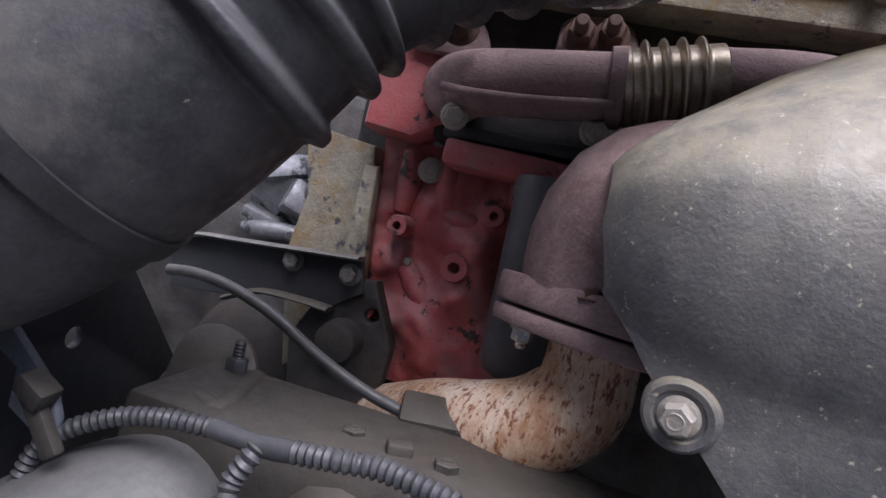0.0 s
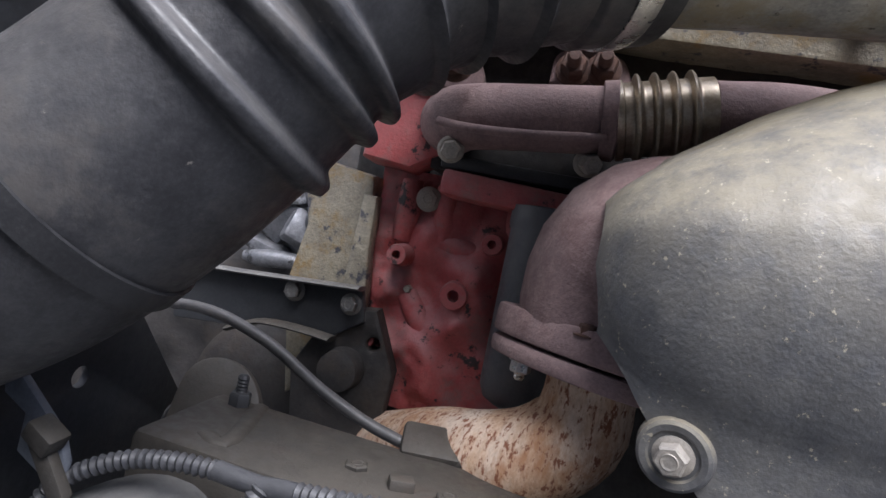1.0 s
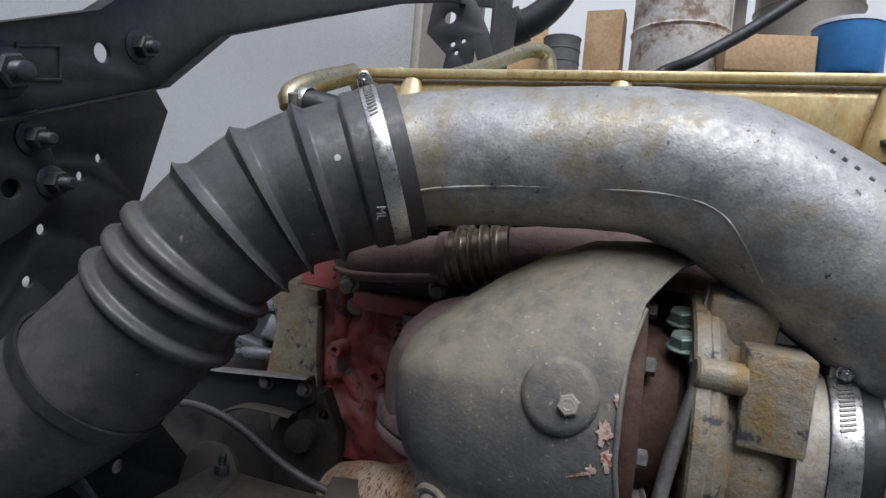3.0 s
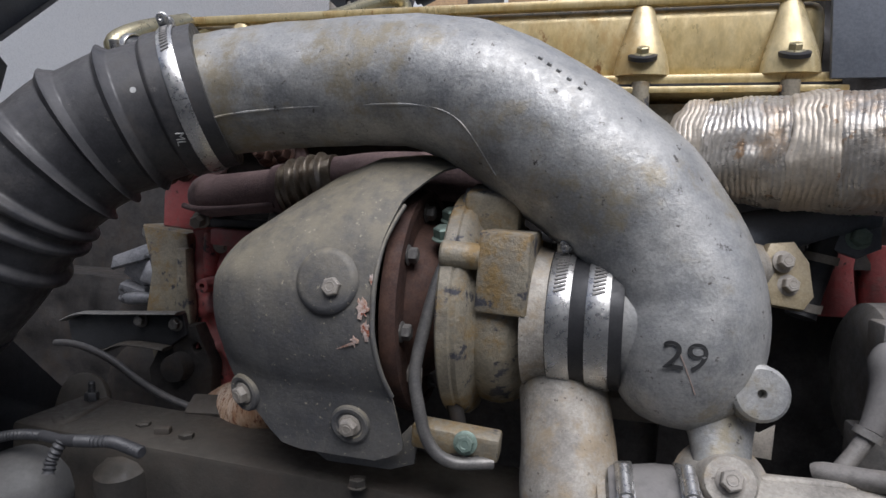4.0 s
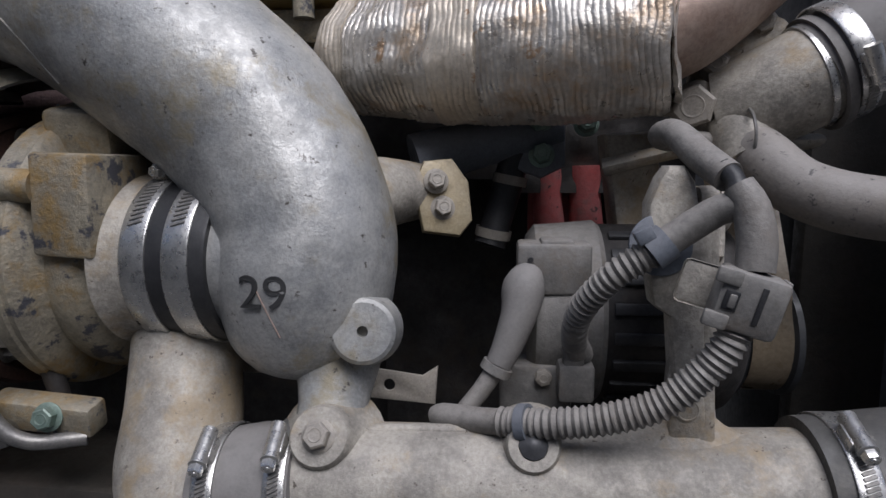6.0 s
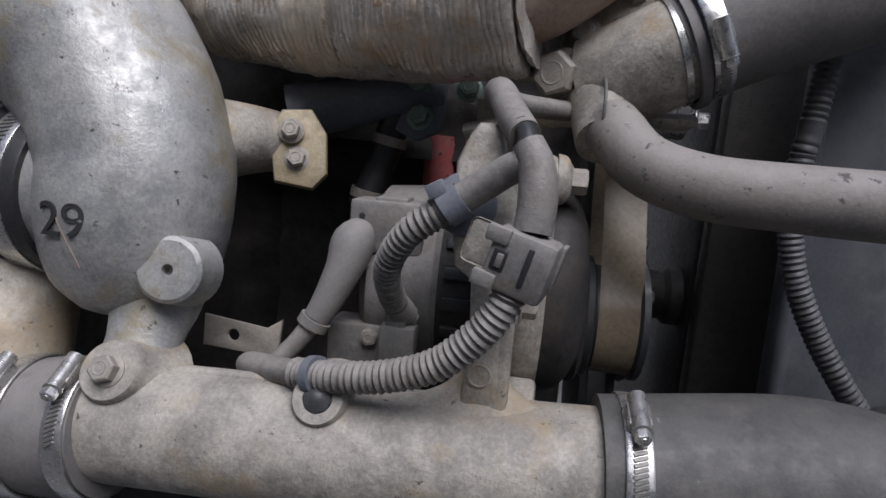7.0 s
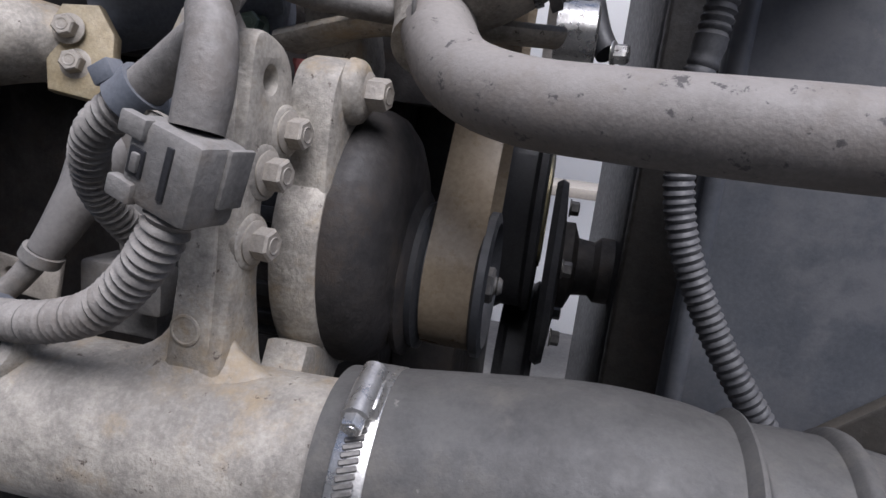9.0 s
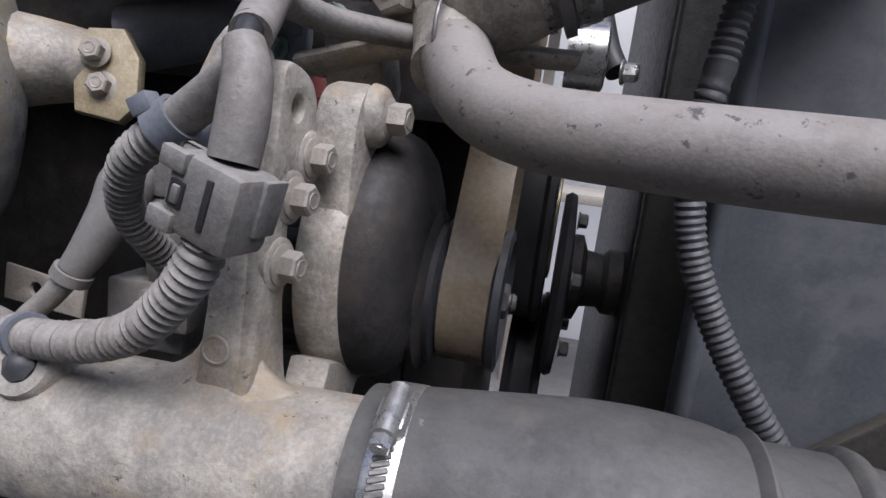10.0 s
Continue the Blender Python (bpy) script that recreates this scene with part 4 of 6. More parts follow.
for i in range(NA + 1):
    k = i / NA
    if k < 0.75:
        a = 66 + (214 - 66) * k / 0.75
        r0 = 0.119 + 0.014 * max(0.0, (122 - a) / 56)
        sy, sz = r0 * math.cos(radians(a)), r0 * math.sin(radians(a))
        low = 0.0
    else:
        low = (k - 0.75) / 0.25
        sy, sz = -0.0987 + 0.012 * low, -0.0665 - 0.062 * low
    xl = float(np.interp(low, (0.0, 0.1, 0.35, 0.64, 1.0), (-0.026, -0.015, 0.0, 0.026, 0.052))) if low else float(np.interp(a, (150, 185, 214), (-0.036, -0.036, -0.028)))
    xr = float(np.interp(a, RIM_A, RIM_X)) if not low else 0.159 + 0.012 * low - 0.03 * max(0.0, low - 0.7) ** 2 / 0.09
    row = []
    for j in range(NU + 1):
        x = xl + (xr - xl) * j / NU
        f = float(np.interp(x + 0.036, SHELL_AT, SHELL_R)) / 0.119
        top = min(1.0, max(0.0, (165 - a) / 60)) * (low == 0)
        f += top * (float(np.interp(x + 0.036, TOP_AT, TOP_R)) / 0.119 - f)
        f -= 1.2 * max(0.0, x - 0.165)
        row.append(bm.verts.new((x, TY + f * sy + 0.0015 * noise.noise(Vector((x * 30, k * 9, 0))), TZ + f * sz)))
    rows.append(row)
for p, q in zip(rows, rows[1:]):
    for j in range(NU):
        bm.faces.new((p[j], p[j + 1], q[j + 1], q[j]))
bmesh.ops.recalc_face_normals(bm, faces=bm.faces)
bmesh.ops.solidify(bm, geom=bm.faces[:], thickness=0.002)
part("shell", bm, SHIELD, shield)
for p, s, n in (((0.115, 0.245, 1.436), 0.0028, (0, -0.98, 0.2)), ((0.121, 0.2665, 1.316), 0.0, (0, -0.98, -0.19)), ((0.014, 0.277, 1.329), 0.0, (-0.35, -0.92, -0.17)), ((0.127, 0.361, 1.531), 0.0, (0, 0, 1))):
    n = Vector(n).normalized()
    p = Vector(p) + n * s
    ring = part("washer", lathe([(-0.006, 0.019), (0.0015, 0.0172), (0.0026, 0.0155), (0.0022, 0.0125), (0.001, 0.0115), (0.001, 0.004)], p, n, 36), SHIELD, shield)
    bolt(Vector(p) + n * 0.001, n, STEEL_DUSTY, ring, 0.0135, 0.0065, 0.0098)

for p, a, b in (((0.140, 0.247, 1.421), 0.006, 0.010), ((0.143, 0.247, 1.404), 0.005, 0.009), ((0.133, 0.247, 1.395), 0.004, 0.005), ((0.147, 0.247, 1.443), 0.004, 0.006), ((0.126, 0.282, 1.290), 0.013, 0.004), ((0.109, 0.270, 1.327), 0.010, 0.003)):
    n = Vector((0, p[1] - TY, p[2] - TZ)).normalized()
    flake = [(a * (0.35 + 0.75 * random.random()) * math.cos(k / 22 * 6.283), b * (0.35 + 0.75 * random.random()) * math.sin(k / 22 * 6.283)) for k in range(22)]
    part("rust_flake", plate([flake], 0.0012, frame_of(Vector((p[0], TY, TZ)) + n * 0.1192, n), 0.0003), RUSTY_SPOT, shield, "flaking white and orange rust")
part("pressed_boss", lathe([(0, 0.027), (0.003, 0.025), (0.0045, 0.021), (0.0045, 0.0)], (0.108, TY - 0.1158, 1.441), (0, -1, 0.2), 40), SHIELD, shield)
part("lower_strap", plate([[(0.075, 1.279), (0.120, 1.284), (0.150, 1.292), (0.168, 1.312), (0.176, 1.306), (0.172, 1.278), (0.150, 1.270), (0.090, 1.270)]], 0.003, frame_of((0, 0.291, 0), (0, -1, 0)), 0.001), SHIELD, shield, "bent lower strap with rust")
part("rim_lip", tube([(float(np.interp(a, RIM_A, RIM_X)), TY + 0.1185 * math.cos(radians(a)), TZ + 0.1185 * math.sin(radians(a)), 0.0022) for a in range(130, 216, 6)], 10), SHIELD, shield)

# exhaust downpipe
down = thing("exhaust_pipe", (-0.05, 0.42, 1.2), "flaking orange-rusted exhaust downpipe", "exhaust pipe")
part("pipe", tube([(-0.017, 0.405, 1.34, 0.031), (-0.017, 0.405, 1.318, 0.031), (-0.021, 0.406, 1.293, 0.034), (-0.045, 0.412, 1.268, 0.035), (-0.08, 0.43, 1.252, 0.034), (-0.12, 0.47, 1.235, 0.033), (-0.18, 0.53, 1.20, 0.033)], 36), RUST, down)

# ---- intake hose and charge pipe ----
hose = thing("intake_hose", (-0.2, 0.2, 1.4), "black ribbed rubber intake hose, dusty", "rubber hose")
HOSE = [(-0.0495, 0.33, 1.603, 0.065), (-0.0995, 0.309, 1.585, 0.065), (-0.1535, 0.282, 1.556, 0.0645), (-0.1935, 0.258, 1.513, 0.0645), (-0.2275, 0.246, 1.462, 0.0655), (-0.2645, 0.237, 1.416, 0.0676), (-0.3075, 0.227, 1.374, 0.0686), (-0.3645, 0.212, 1.335, 0.0686)]


def ribs(s):
    """Three fat rings, then stepped folds towards the clamp."""
    d = sum(0.0075 * math.exp(-((s - c) / 0.0052) ** 4) for c in (0.202, 0.222, 0.252))
    for c in (0.080, 0.122, 0.163):
        d += 0.0055 * max(0.0, 1 - abs(s - c) / 0.006) + 0.003 * max(0.0, 1 - max(0.0, s - c) / 0.03) * (s > c)
    return d + 0.004 * max(0.0, min(1.0, (0.048 - s) / 0.004))


part("hose", tube(HOSE, 64, 0.0012, ribs), RUBBER, hose)
part("lug", box((0.016, 0.02, 0.02), frame_of((-0.2825, 0.214, 1.471), (-0.6, -0.3, 0.75)), 0.004), RUBBER, hose)
part("end_band", lathe([(-0.006, 0.0685), (-0.006, 0.0712), (0.006, 0.0712), (0.006, 0.0685)], (-0.283, 0.232, 1.397), (-0.65, -0.15, -0.75), 64, closed=True), RUBBER_CLEAN, hose)
part("dot_marking", lathe([(0, 0.0028), (0.0005, 0.0026), (0.0006, 0.0)], (-0.0775, 0.2490, 1.5945), (0.3587, -0.9211, 0.1514), 16), PAINT_MARK, hose)
part("letter_marking", letters("ML", 0.0105, frame_of((-0.0490, 0.2735, 1.5578), (0.4679, -0.6926, -0.5489)) @ pose(0, 0, 0.004, 0, 0, -80), 0.0015), PAINT_MARK, hose)
hose_clamp((-0.0685, 0.322, 1.597), (0.9, 0.38, 0.33), 0.0692, 0.014, 100, "bright steel worm-drive clamp on the intake hose")

pipe = thing("charge_pipe", (0.2, 0.33, 1.34), "cast aluminium intake pipe with stains and painted number", "intake pipe")
PIPE = [(-0.062, 0.324, 1.599, 0.0585), (-0.024, 0.333, 1.607, 0.0585), (0.024, 0.335, 1.612, 0.058), (0.072, 0.335, 1.614, 0.0575), (0.115, 0.335, 1.615, 0.0575), (0.152, 0.335, 1.614, 0.0585), (0.185, 0.335, 1.608, 0.061), (0.212, 0.335, 1.599, 0.063), (0.25, 0.335, 1.579, 0.065), (0.299, 0.334, 1.546, 0.067), (0.343, 0.331, 1.510, 0.066), (0.373, 0.324, 1.470, 0.0625), (0.388, 0.316, 1.434, 0.061), (0.389, 0.311, 1.40, 0.0605), (0.388, 0.311, 1.366, 0.053), (0.388, 0.311, 1.348, 0.042), (0.388, 0.311, 1.338, 0.028), (0.388, 0.311, 1.333, 0.004)]
bm = tube(PIPE, 72, 0.004)
lathe([(-0.058, 0.051), (-0.034, 0.052), (-0.026, 0.0545), (0.0, 0.056), (0.025, 0.045), (0.035, 0.02), (0.037, 0)], (0.384, 0.3165, 1.412), (1, -0.1, 0), 44, bm)
for v in bm.verts:
    v.co += 0.0011 * noise.noise_vector(v.co * 26) + 0.0005 * noise.noise_vector(v.co * 75)
part("pipe", bm, ALU, pipe)
part("mould_seam", tube([(-0.030, 0.281, 1.573, 0.0014), (-0.005, 0.2845, 1.579, 0.0014), (0.0379, 0.2866, 1.5836, 0.0014), (0.0711, 0.2869, 1.5853, 0.0014), (0.1144, 0.2869, 1.5866, 0.0014), (0.1636, 0.2824, 1.586, 0.0014), (0.1951, 0.2794, 1.5787, 0.0014), (0.2138, 0.2814, 1.5616, 0.0014), (0.2339, 0.2926, 1.5298, 0.0008)], 8, 0.006), ALU, pipe)
part("boss", lathe([(0, 0.024), (0.018, 0.0215), (0.026, 0.0205), (0.028, 0.018), (0.028, 0.0035), (0.02, 0.003), (0.02, 0.0)], (0.4340, 0.294, 1.371), (0.12, -1, 0.2), 32), ALU, pipe)
part("leg", tube([(0.410, 0.305, 1.385, 0.036), (0.414, 0.294, 1.352, 0.030), (0.415, 0.278, 1.325, 0.0225), (0.415, 0.262, 1.295, 0.026)], 20, flat=(1, 0.7)), ALU, pipe)
part("pad_arm", tube([(0.39, 0.335, 1.45, 0.046), (0.43, 0.374, 1.456, 0.034), (0.466, 0.404, 1.456, 0.025)], 18, flat=(1, 0.8)), ALU_DUSTY, pipe)
part("pad", plate([[(-0.016, -0.026), (0.012, -0.03), (0.022, -0.018), (0.02, 0.012), (0.008, 0.03), (-0.014, 0.028), (-0.022, 0.01)]], 0.012, frame_of((0.476, 0.374, 1.452), (0.25, -1, 0.25)), 0.003), TAN_STEEL, pipe)
for p in ((0.472, 0.367, 1.465), (0.477, 0.367, 1.445)):
    bolt(p, (0.25, -1, 0.25), STEEL_DUSTY, pipe, 0.012, 0.007, 0.0095)
for p in ((0.2659, 0.2884, 1.6218), (0.2733, 0.2874, 1.6168), (0.2806, 0.2864, 1.6114), (0.289, 0.2847, 1.6044), (0.2977, 0.2831, 1.5971)):
    part("cast_mark", box((0.0035, 0.003, 0.0045), Matrix.Translation(p) @ pose(0, 0, 0, 35, 40, 0), 0.0006), ALU, pipe)
part("crayon_line", tube([(0.3704, 0.2552, 1.419, 0.0003), (0.3793, 0.2509, 1.4009, 0.0003), (0.3901, 0.2543, 1.3748, 0.0003)], 6, 0.003), CHALK, pipe, "faint orange crayon line")
bm = letters("29", 0.029, pose(0, 0, 0), 0.0007)
for v in bm.verts:
    v.co.x *= 1.12
    v.co.z -= v.co.x ** 2 / 0.12
bmesh.ops.transform(bm, matrix=frame_of((0.3814, 0.2505, 1.4019), (-0.0874, -0.9961, -0.0069)), verts=bm.verts)
part("number_marking", bm, INK, pipe, "black painted number")

coupler = thing("coupler_hose", (0.31, 0.32, 1.36), "black rubber coupler on the compressor inlet", "rubber hose")
part("hose", lathe([(-0.034, 0.05), (-0.034, 0.0572), (-0.032, 0.0582), (0.024, 0.0582), (0.026, 0.0572), (0.026, 0.05)], (0.318, 0.325, 1.412), (1, -0.1, 0), 56), RUBBER_CLEAN, coupler)
for x in (0.295, 0.325):
    hose_clamp((x, 0.3275 - 0.1 * (x - 0.294), 1.412), (1, -0.1, 0), 0.0582, 0.018, 102, "bright steel worm-drive clamp on the coupler hose")

# ---- compressor outlet and lower charge tube ----
TU = (0.268, 1.276)
elbow = thing("outlet_elbow", (0.29, 0.3, 1.2), "cast aluminium compressor outlet elbow", "elbow pipe")
part("elbow", tube([(0.280, 0.350, 1.395, 0.034), (0.294, 0.322, 1.350, 0.037), (0.302, 0.300, 1.308, 0.039), (0.305, 0.282, 1.275, 0.040), (0.315, 0.272, 1.257, 0.040), (0.338, 0.268, 1.258, 0.0395), (0.375, 0.268, 1.268, 0.038), (0.40, 0.268, 1.272, 0.036)], 36, 0.005), ALU_DUSTY, elbow)
part("elbow_bead", lathe([(-0.004, 0.036), (-0.003, 0.042), (0.003, 0.042), (0.004, 0.036)], (0.3345, 0.268, 1.2585), (1, 0, 0.15), 40, closed=True), ALU_DUSTY, elbow)
part("sleeve", lathe([(-0.034, 0.03), (-0.034, 0.0425), (-0.032, 0.0432), (-0.018, 0.0425), (0.0, 0.0438), (0.018, 0.0425), (0.030, 0.0432), (0.032, 0.03)], (0.372, 0.268, 1.268), (1, 0, 0.12), 48), RUBBER_DUSTY, elbow, "dusty rubber sleeve")
for x in (0.350, 0.394):
    hose_clamp((x, 0.268, 1.268 + 0.12 * (x - 0.372)), (1, 0, 0.12), 0.0435, 0.013, 120, "dusty steel worm-drive clamp on the outlet sleeve")
tubeth = thing("charge_tube", (0.55, 0.268, 1.23), "sand-cast aluminium charge air tube with bracket and lugs", "charge pipe")
part("tube", tube([(0.398, TU[0], TU[1] - 0.002, 0.036), (0.41, TU[0], TU[1], 0.038), (0.55, TU[0], TU[1] + 0.003, 0.038), (0.68, TU[0], TU[1] + 0.006, 0.039), (0.71, TU[0], TU[1] + 0.006, 0.041)], 40), ALU_DUSTY, tubeth)
FT = frame_of((0, 0.268, 0), (0, -1, 0))
bm = plate([[(0.611, 1.470), (0.616, 1.477), (0.625, 1.477), (0.631, 1.468), (0.634, 1.452), (0.641, 1.438), (0.642, 1.415), (0.638, 1.393), (0.639, 1.35), (0.641, 1.325), (0.650, 1.309), (0.650, 1.295), (0.606, 1.293), (0.612, 1.308), (0.619, 1.324), (0.621, 1.36), (0.619, 1.390), (0.609, 1.397), (0.605, 1.42), (0.605, 1.455)]], 0.022, FT, 0.004)
for v in bm.verts:
    v.co.y += 0.10 * max(0.0, v.co.z - 1.33)
part("bracket", bm, ALU_DUSTY, tubeth)
part("foot_fillet", tube([(0.630, 0.268, 1.362, 0.0095), (0.630, 0.268, 1.345, 0.0115), (0.630, 0.268, 1.333, 0.016), (0.630, 0.268, 1.325, 0.024), (0.630, 0.268, 1.318, 0.038), (0.630, 0.268, 1.311, 0.054)], 28, 0.003, flat=(1, 0.36)), ALU_DUSTY, tubeth)
part("web", plate([[(0.252, 1.298), (0.312, 1.296), (0.297, 1.312), (0.291, 1.335), (0.287, 1.358), (0.290, 1.374), (0.287, 1.392), (0.300, 1.404), (0.316, 1.412), (0.320, 1.426), (0.311, 1.438), (0.308, 1.452), (0.297, 1.462), (0.275, 1.464), (0.270, 1.44), (0.266, 1.40), (0.262, 1.35)], circle(0.288, 1.446, 0.006)], 0.012, frame_of((0.640, 0, 0), (1, 0, 0)), 0.003, soft=0.004), ALU_DUSTY, tubeth)
part("cast_ring", lathe([(0, 0.007), (0.0008, 0.007), (0.001, 0.006), (0.0006, 0.0055), (0.0006, 0.0)], (0.6290, 0.2575, 1.338), (0, -1, 0), 24), ALU_DUSTY, tubeth)
for p in ((0.643, 0.277, 1.376), (0.643, 0.285, 1.406), (0.643, 0.303, 1.424)):
    part("bolt_boss", lathe([(-0.012, 0.013), (0.004, 0.0125), (0.005, 0.011), (0.005, 0.0)], p, (1, -0.1, 0), 24), ALU_DUSTY, tubeth)
    bolt(Vector(p) + Vector((0.005, 0, 0)), (1, -0.1, 0), STEEL_DUSTY, tubeth, 0.013, 0.008, 0.010)


def lug(x, r, hole):
    """A round boss that grows out of the tube's upper front, flared into it."""
    top = [(0.004, r * 0.55), (-0.006, r * 0.5), (-0.006, 0.0)] if hole else [(0.004, 0.0)]
    bm = lathe([(-0.03, r * 1.9), (-0.016, r * 1.45), (-0.009, r * 1.18), (-0.003, r * 1.05), (0.002, r), (0.004, r * 0.92)] + top, (x, 0.2475, 1.3165), (0, -0.85, 0.5), 32)
    return part("lug", bm, ALU_DUSTY, tubeth)


lug(0.415, 0.0185, False)
lug(0.541, 0.0155, True)
bolt((0.415, 0.244, 1.3185), (0, -0.85, 0.5), STEEL_DUSTY, tubeth, 0.014, 0.007, 0.010)
part("fir_clip", lathe([(0, 0.0088), (0.006, 0.0085), (0.009, 0.004), (0.012, 0.0)], (0.541, 0.2485, 1.316), (0, -0.85, 0.5), 8), CONDUIT_DARK, tubeth, "black plastic push clip")
for x0, x1 in ((0.445, 0.515), (0.57, 0.60)):
    part("top_web", tube([(x0 - 0.012, 0.268, 1.304, 0.004), (x0, 0.268, 1.313, 0.004), (x1, 0.268, 1.314, 0.004), (x1 + 0.012, 0.268, 1.306, 0.004)], 10), ALU_DUSTY, tubeth)
hose2 = thing("charge_hose", (0.9, 0.268, 1.23), "dark grey rubber charge hose with ribs, dusty", "rubber hose")
part("hose", tube([(0.70, TU[0], 1.284, 0.045), (0.75, TU[0], 1.287, 0.0485), (0.80, TU[0], 1.291, 0.0505), (0.832, TU[0], 1.291, 0.0500), (0.855, TU[0], 1.290, 0.0475), (0.90, TU[0], 1.289, 0.0475), (1.0, TU[0] - 0.01, 1.275, 0.047), (1.1, TU[0] - 0.03, 1.24, 0.046)], 56, 0.0016, lambda s: sum(0.0045 * math.exp(-((s - c) / 0.0034) ** 4) for c in (0.156, 0.191, 0.223, 0.255, 0.287))), CHARGE_RUBBER, hose2)
for k, along in enumerate((0.791, 0.793, 0.794, 0.800, 0.802)):
    part("faded_print", box((0.010, 0.0012, 0.0035), Matrix.Translation((along, TU[0], 1.2905)) @ Matrix.Rotation(radians(-42 + 7 * (k % 3)), 4, "X") @ pose(0, -0.0001, 0.0498, 90, 0, 0), 0.0004), RUBBER_DUSTY, hose2)
hose_clamp((0.716, TU[0], 1.284), (1, 0, 0.03), 0.0465, 0.014, 115, "bright steel worm-drive clamp on the charge hose")

# ---- alternator ----
AY, AZ = 0.385, 1.365
PY, PZ = 0.406, 1.342          # the belt pulley
alt = thing("alternator", (0.62, AY, 1.28), "dusty cast aluminium alternator with belt pulley", "alternator")
part("rear_housing", lathe([(0, 0.03), (0, 0.058), (0.006, 0.066), (0.03, 0.068), (0.05, 0.070), (0.055, 0.066)], (0.540, AY, AZ), (1, 0, 0), 48), PLASTIC, alt)
part("stator", lathe([(0, 0.067), (0.06, 0.067)], (0.592, AY, AZ), (1, 0, 0), 48), GRIME_SHADE, alt)
for k in range(9):
    a = radians(115 + 17 * k)
    part("stator_slot", box((0.045, 0.004, 0.008), Matrix.Translation((0.62, AY + 0.068 * math.cos(a), AZ + 0.068 * math.sin(a))) @ Matrix.Rotation(a, 4, "X"), 0.001), RUBBER_CLEAN, alt)
part("front_flange", lathe([(0, 0.055), (0, 0.078), (0.004, 0.080), (0.02, 0.080), (0.024, 0.077), (0.026, 0.05)], (0.640, AY, AZ), (1, 0, 0), 56), ALU_DUSTY, alt)
part("top_ear", plate([[(0.315, 1.375), (0.312, 1.41), (0.314, 1.440), (0.322, 1.457), (0.338, 1.463), (0.353, 1.458), (0.364, 1.444), (0.385, 1.432), (0.40, 1.41)]], 0.025, frame_of((0.6525, 0, 0), (1, 0, 0)), 0.005, soft=0.004), ALU_DUSTY, alt)
bolt((0.672, 0.338, 1.447), (1, -0.1, 0), STEEL_DUSTY, alt, 0.015, 0.010, 0.011)
part("boss_rib", tube([(0.664, 0.338, 1.447, 0.017), (0.670, 0.338, 1.447, 0.0155), (0.673, 0.338, 1.447, 0.011)], 20, 0.002), ALU_DUSTY, alt)
part("lower_ear", plate([[(0.31, 1.32), (0.295, 1.29), (0.31, 1.27), (0.35, 1.28), (0.37, 1.30)]], 0.024, frame_of((0.652, 0, 0), (1, 0, 0)), 0.004), ALU_DUSTY, alt)
part("front_body", lathe([(0, 0.076), (0.008, 0.0755), (0.016, 0.072), (0.023, 0.064), (0.028, 0.052), (0.030, 0.03)], (0.664, AY, AZ), (1, 0, 0), 48), GRIME_SHADE, alt)
part("fan_disc", lathe([(0, 0.03), (0, 0.052), (0.004, 0.053), (0.008, 0.046), (0.010, 0.03)], (0.690, PY, PZ), (1, 0, 0), 48), GRIME_SHADE, alt)
part("pulley", lathe([(0, 0.02), (0, 0.046), (0.004, 0.0475), (0.007, 0.0405), (0.036, 0.0405), (0.039, 0.046), (0.0435, 0.046), (0.045, 0.040), (0.041, 0.036), (0.034, 0.033), (0.034, 0.0)], (0.698, PY, PZ), (1, 0, 0), 56), BLACK, alt)
bolt((0.732, PY, PZ), (1, 0, 0), STEEL_DARK, alt, 0.02, 0.01, 0.014, 0.006, "nut")
part("regulator", box((0.05, 0.03, 0.035), pose(0.557, 0.335, 1.407, 0, 0, 0), 0.003), PLASTIC, alt)
for z in (1.398, 1.406, 1.414):
    part("terminal_hole", lathe([(0, 0.002), (0.0012, 0.0018), (0.0012, 0)], (0.541, 0.3195, z), (0, -1, 0), 14), RUBBER_CLEAN, alt)
part("regulator_top", box((0.022, 0.024, 0.012), pose(0.559, 0.335, 1.421), 0.002), PLASTIC, alt)
part("lower_block", box((0.05, 0.03, 0.04), pose(0.546, 0.335, 1.320), 0.003), PLASTIC, alt)
bolt((0.551, 0.318, 1.333), (0, -1, 0), STEEL_DUSTY, alt, 0.010, 0.003, 0.006, name="screw")
part("plug", box((0.024, 0.022, 0.026), pose(0.572, 0.315, 1.333), 0.003), PLASTIC, alt, "grey wiring plug")
part("plug_latch", box((0.014, 0.012, 0.014), pose(0.570, 0.312, 1.350), 0.002), PLASTIC, alt)
part("boot", tube([(0.541, 0.330, 1.407, 0.004), (0.540, 0.325, 1.404, 0.010), (0.537, 0.318, 1.397, 0.0142), (0.5355, 0.314, 1.389, 0.0142), (0.5335, 0.309, 1.379, 0.0122), (0.526, 0.302, 1.359, 0.010), (0.520, 0.298, 1.347, 0.0085)], 18, 0.004), RUBBER_DUSTY, alt, "dusty rubber terminal boot")
part("terminal_cable", tube([(0.520, 0.298, 1.347, 0.0065), (0.509, 0.293, 1.331, 0.0062), (0.497, 0.288, 1.317, 0.006), (0.493, 0.290, 1.306, 0.006)], 14), CONDUIT, alt)
part("tie_collar", lathe([(-0.003, 0.0085), (-0.003, 0.0105), (0.003, 0.0105), (0.003, 0.0085)], (0.519, 0.298, 1.345), (-0.4, -0.1, -0.8), 20, closed=True), PLASTIC, alt)
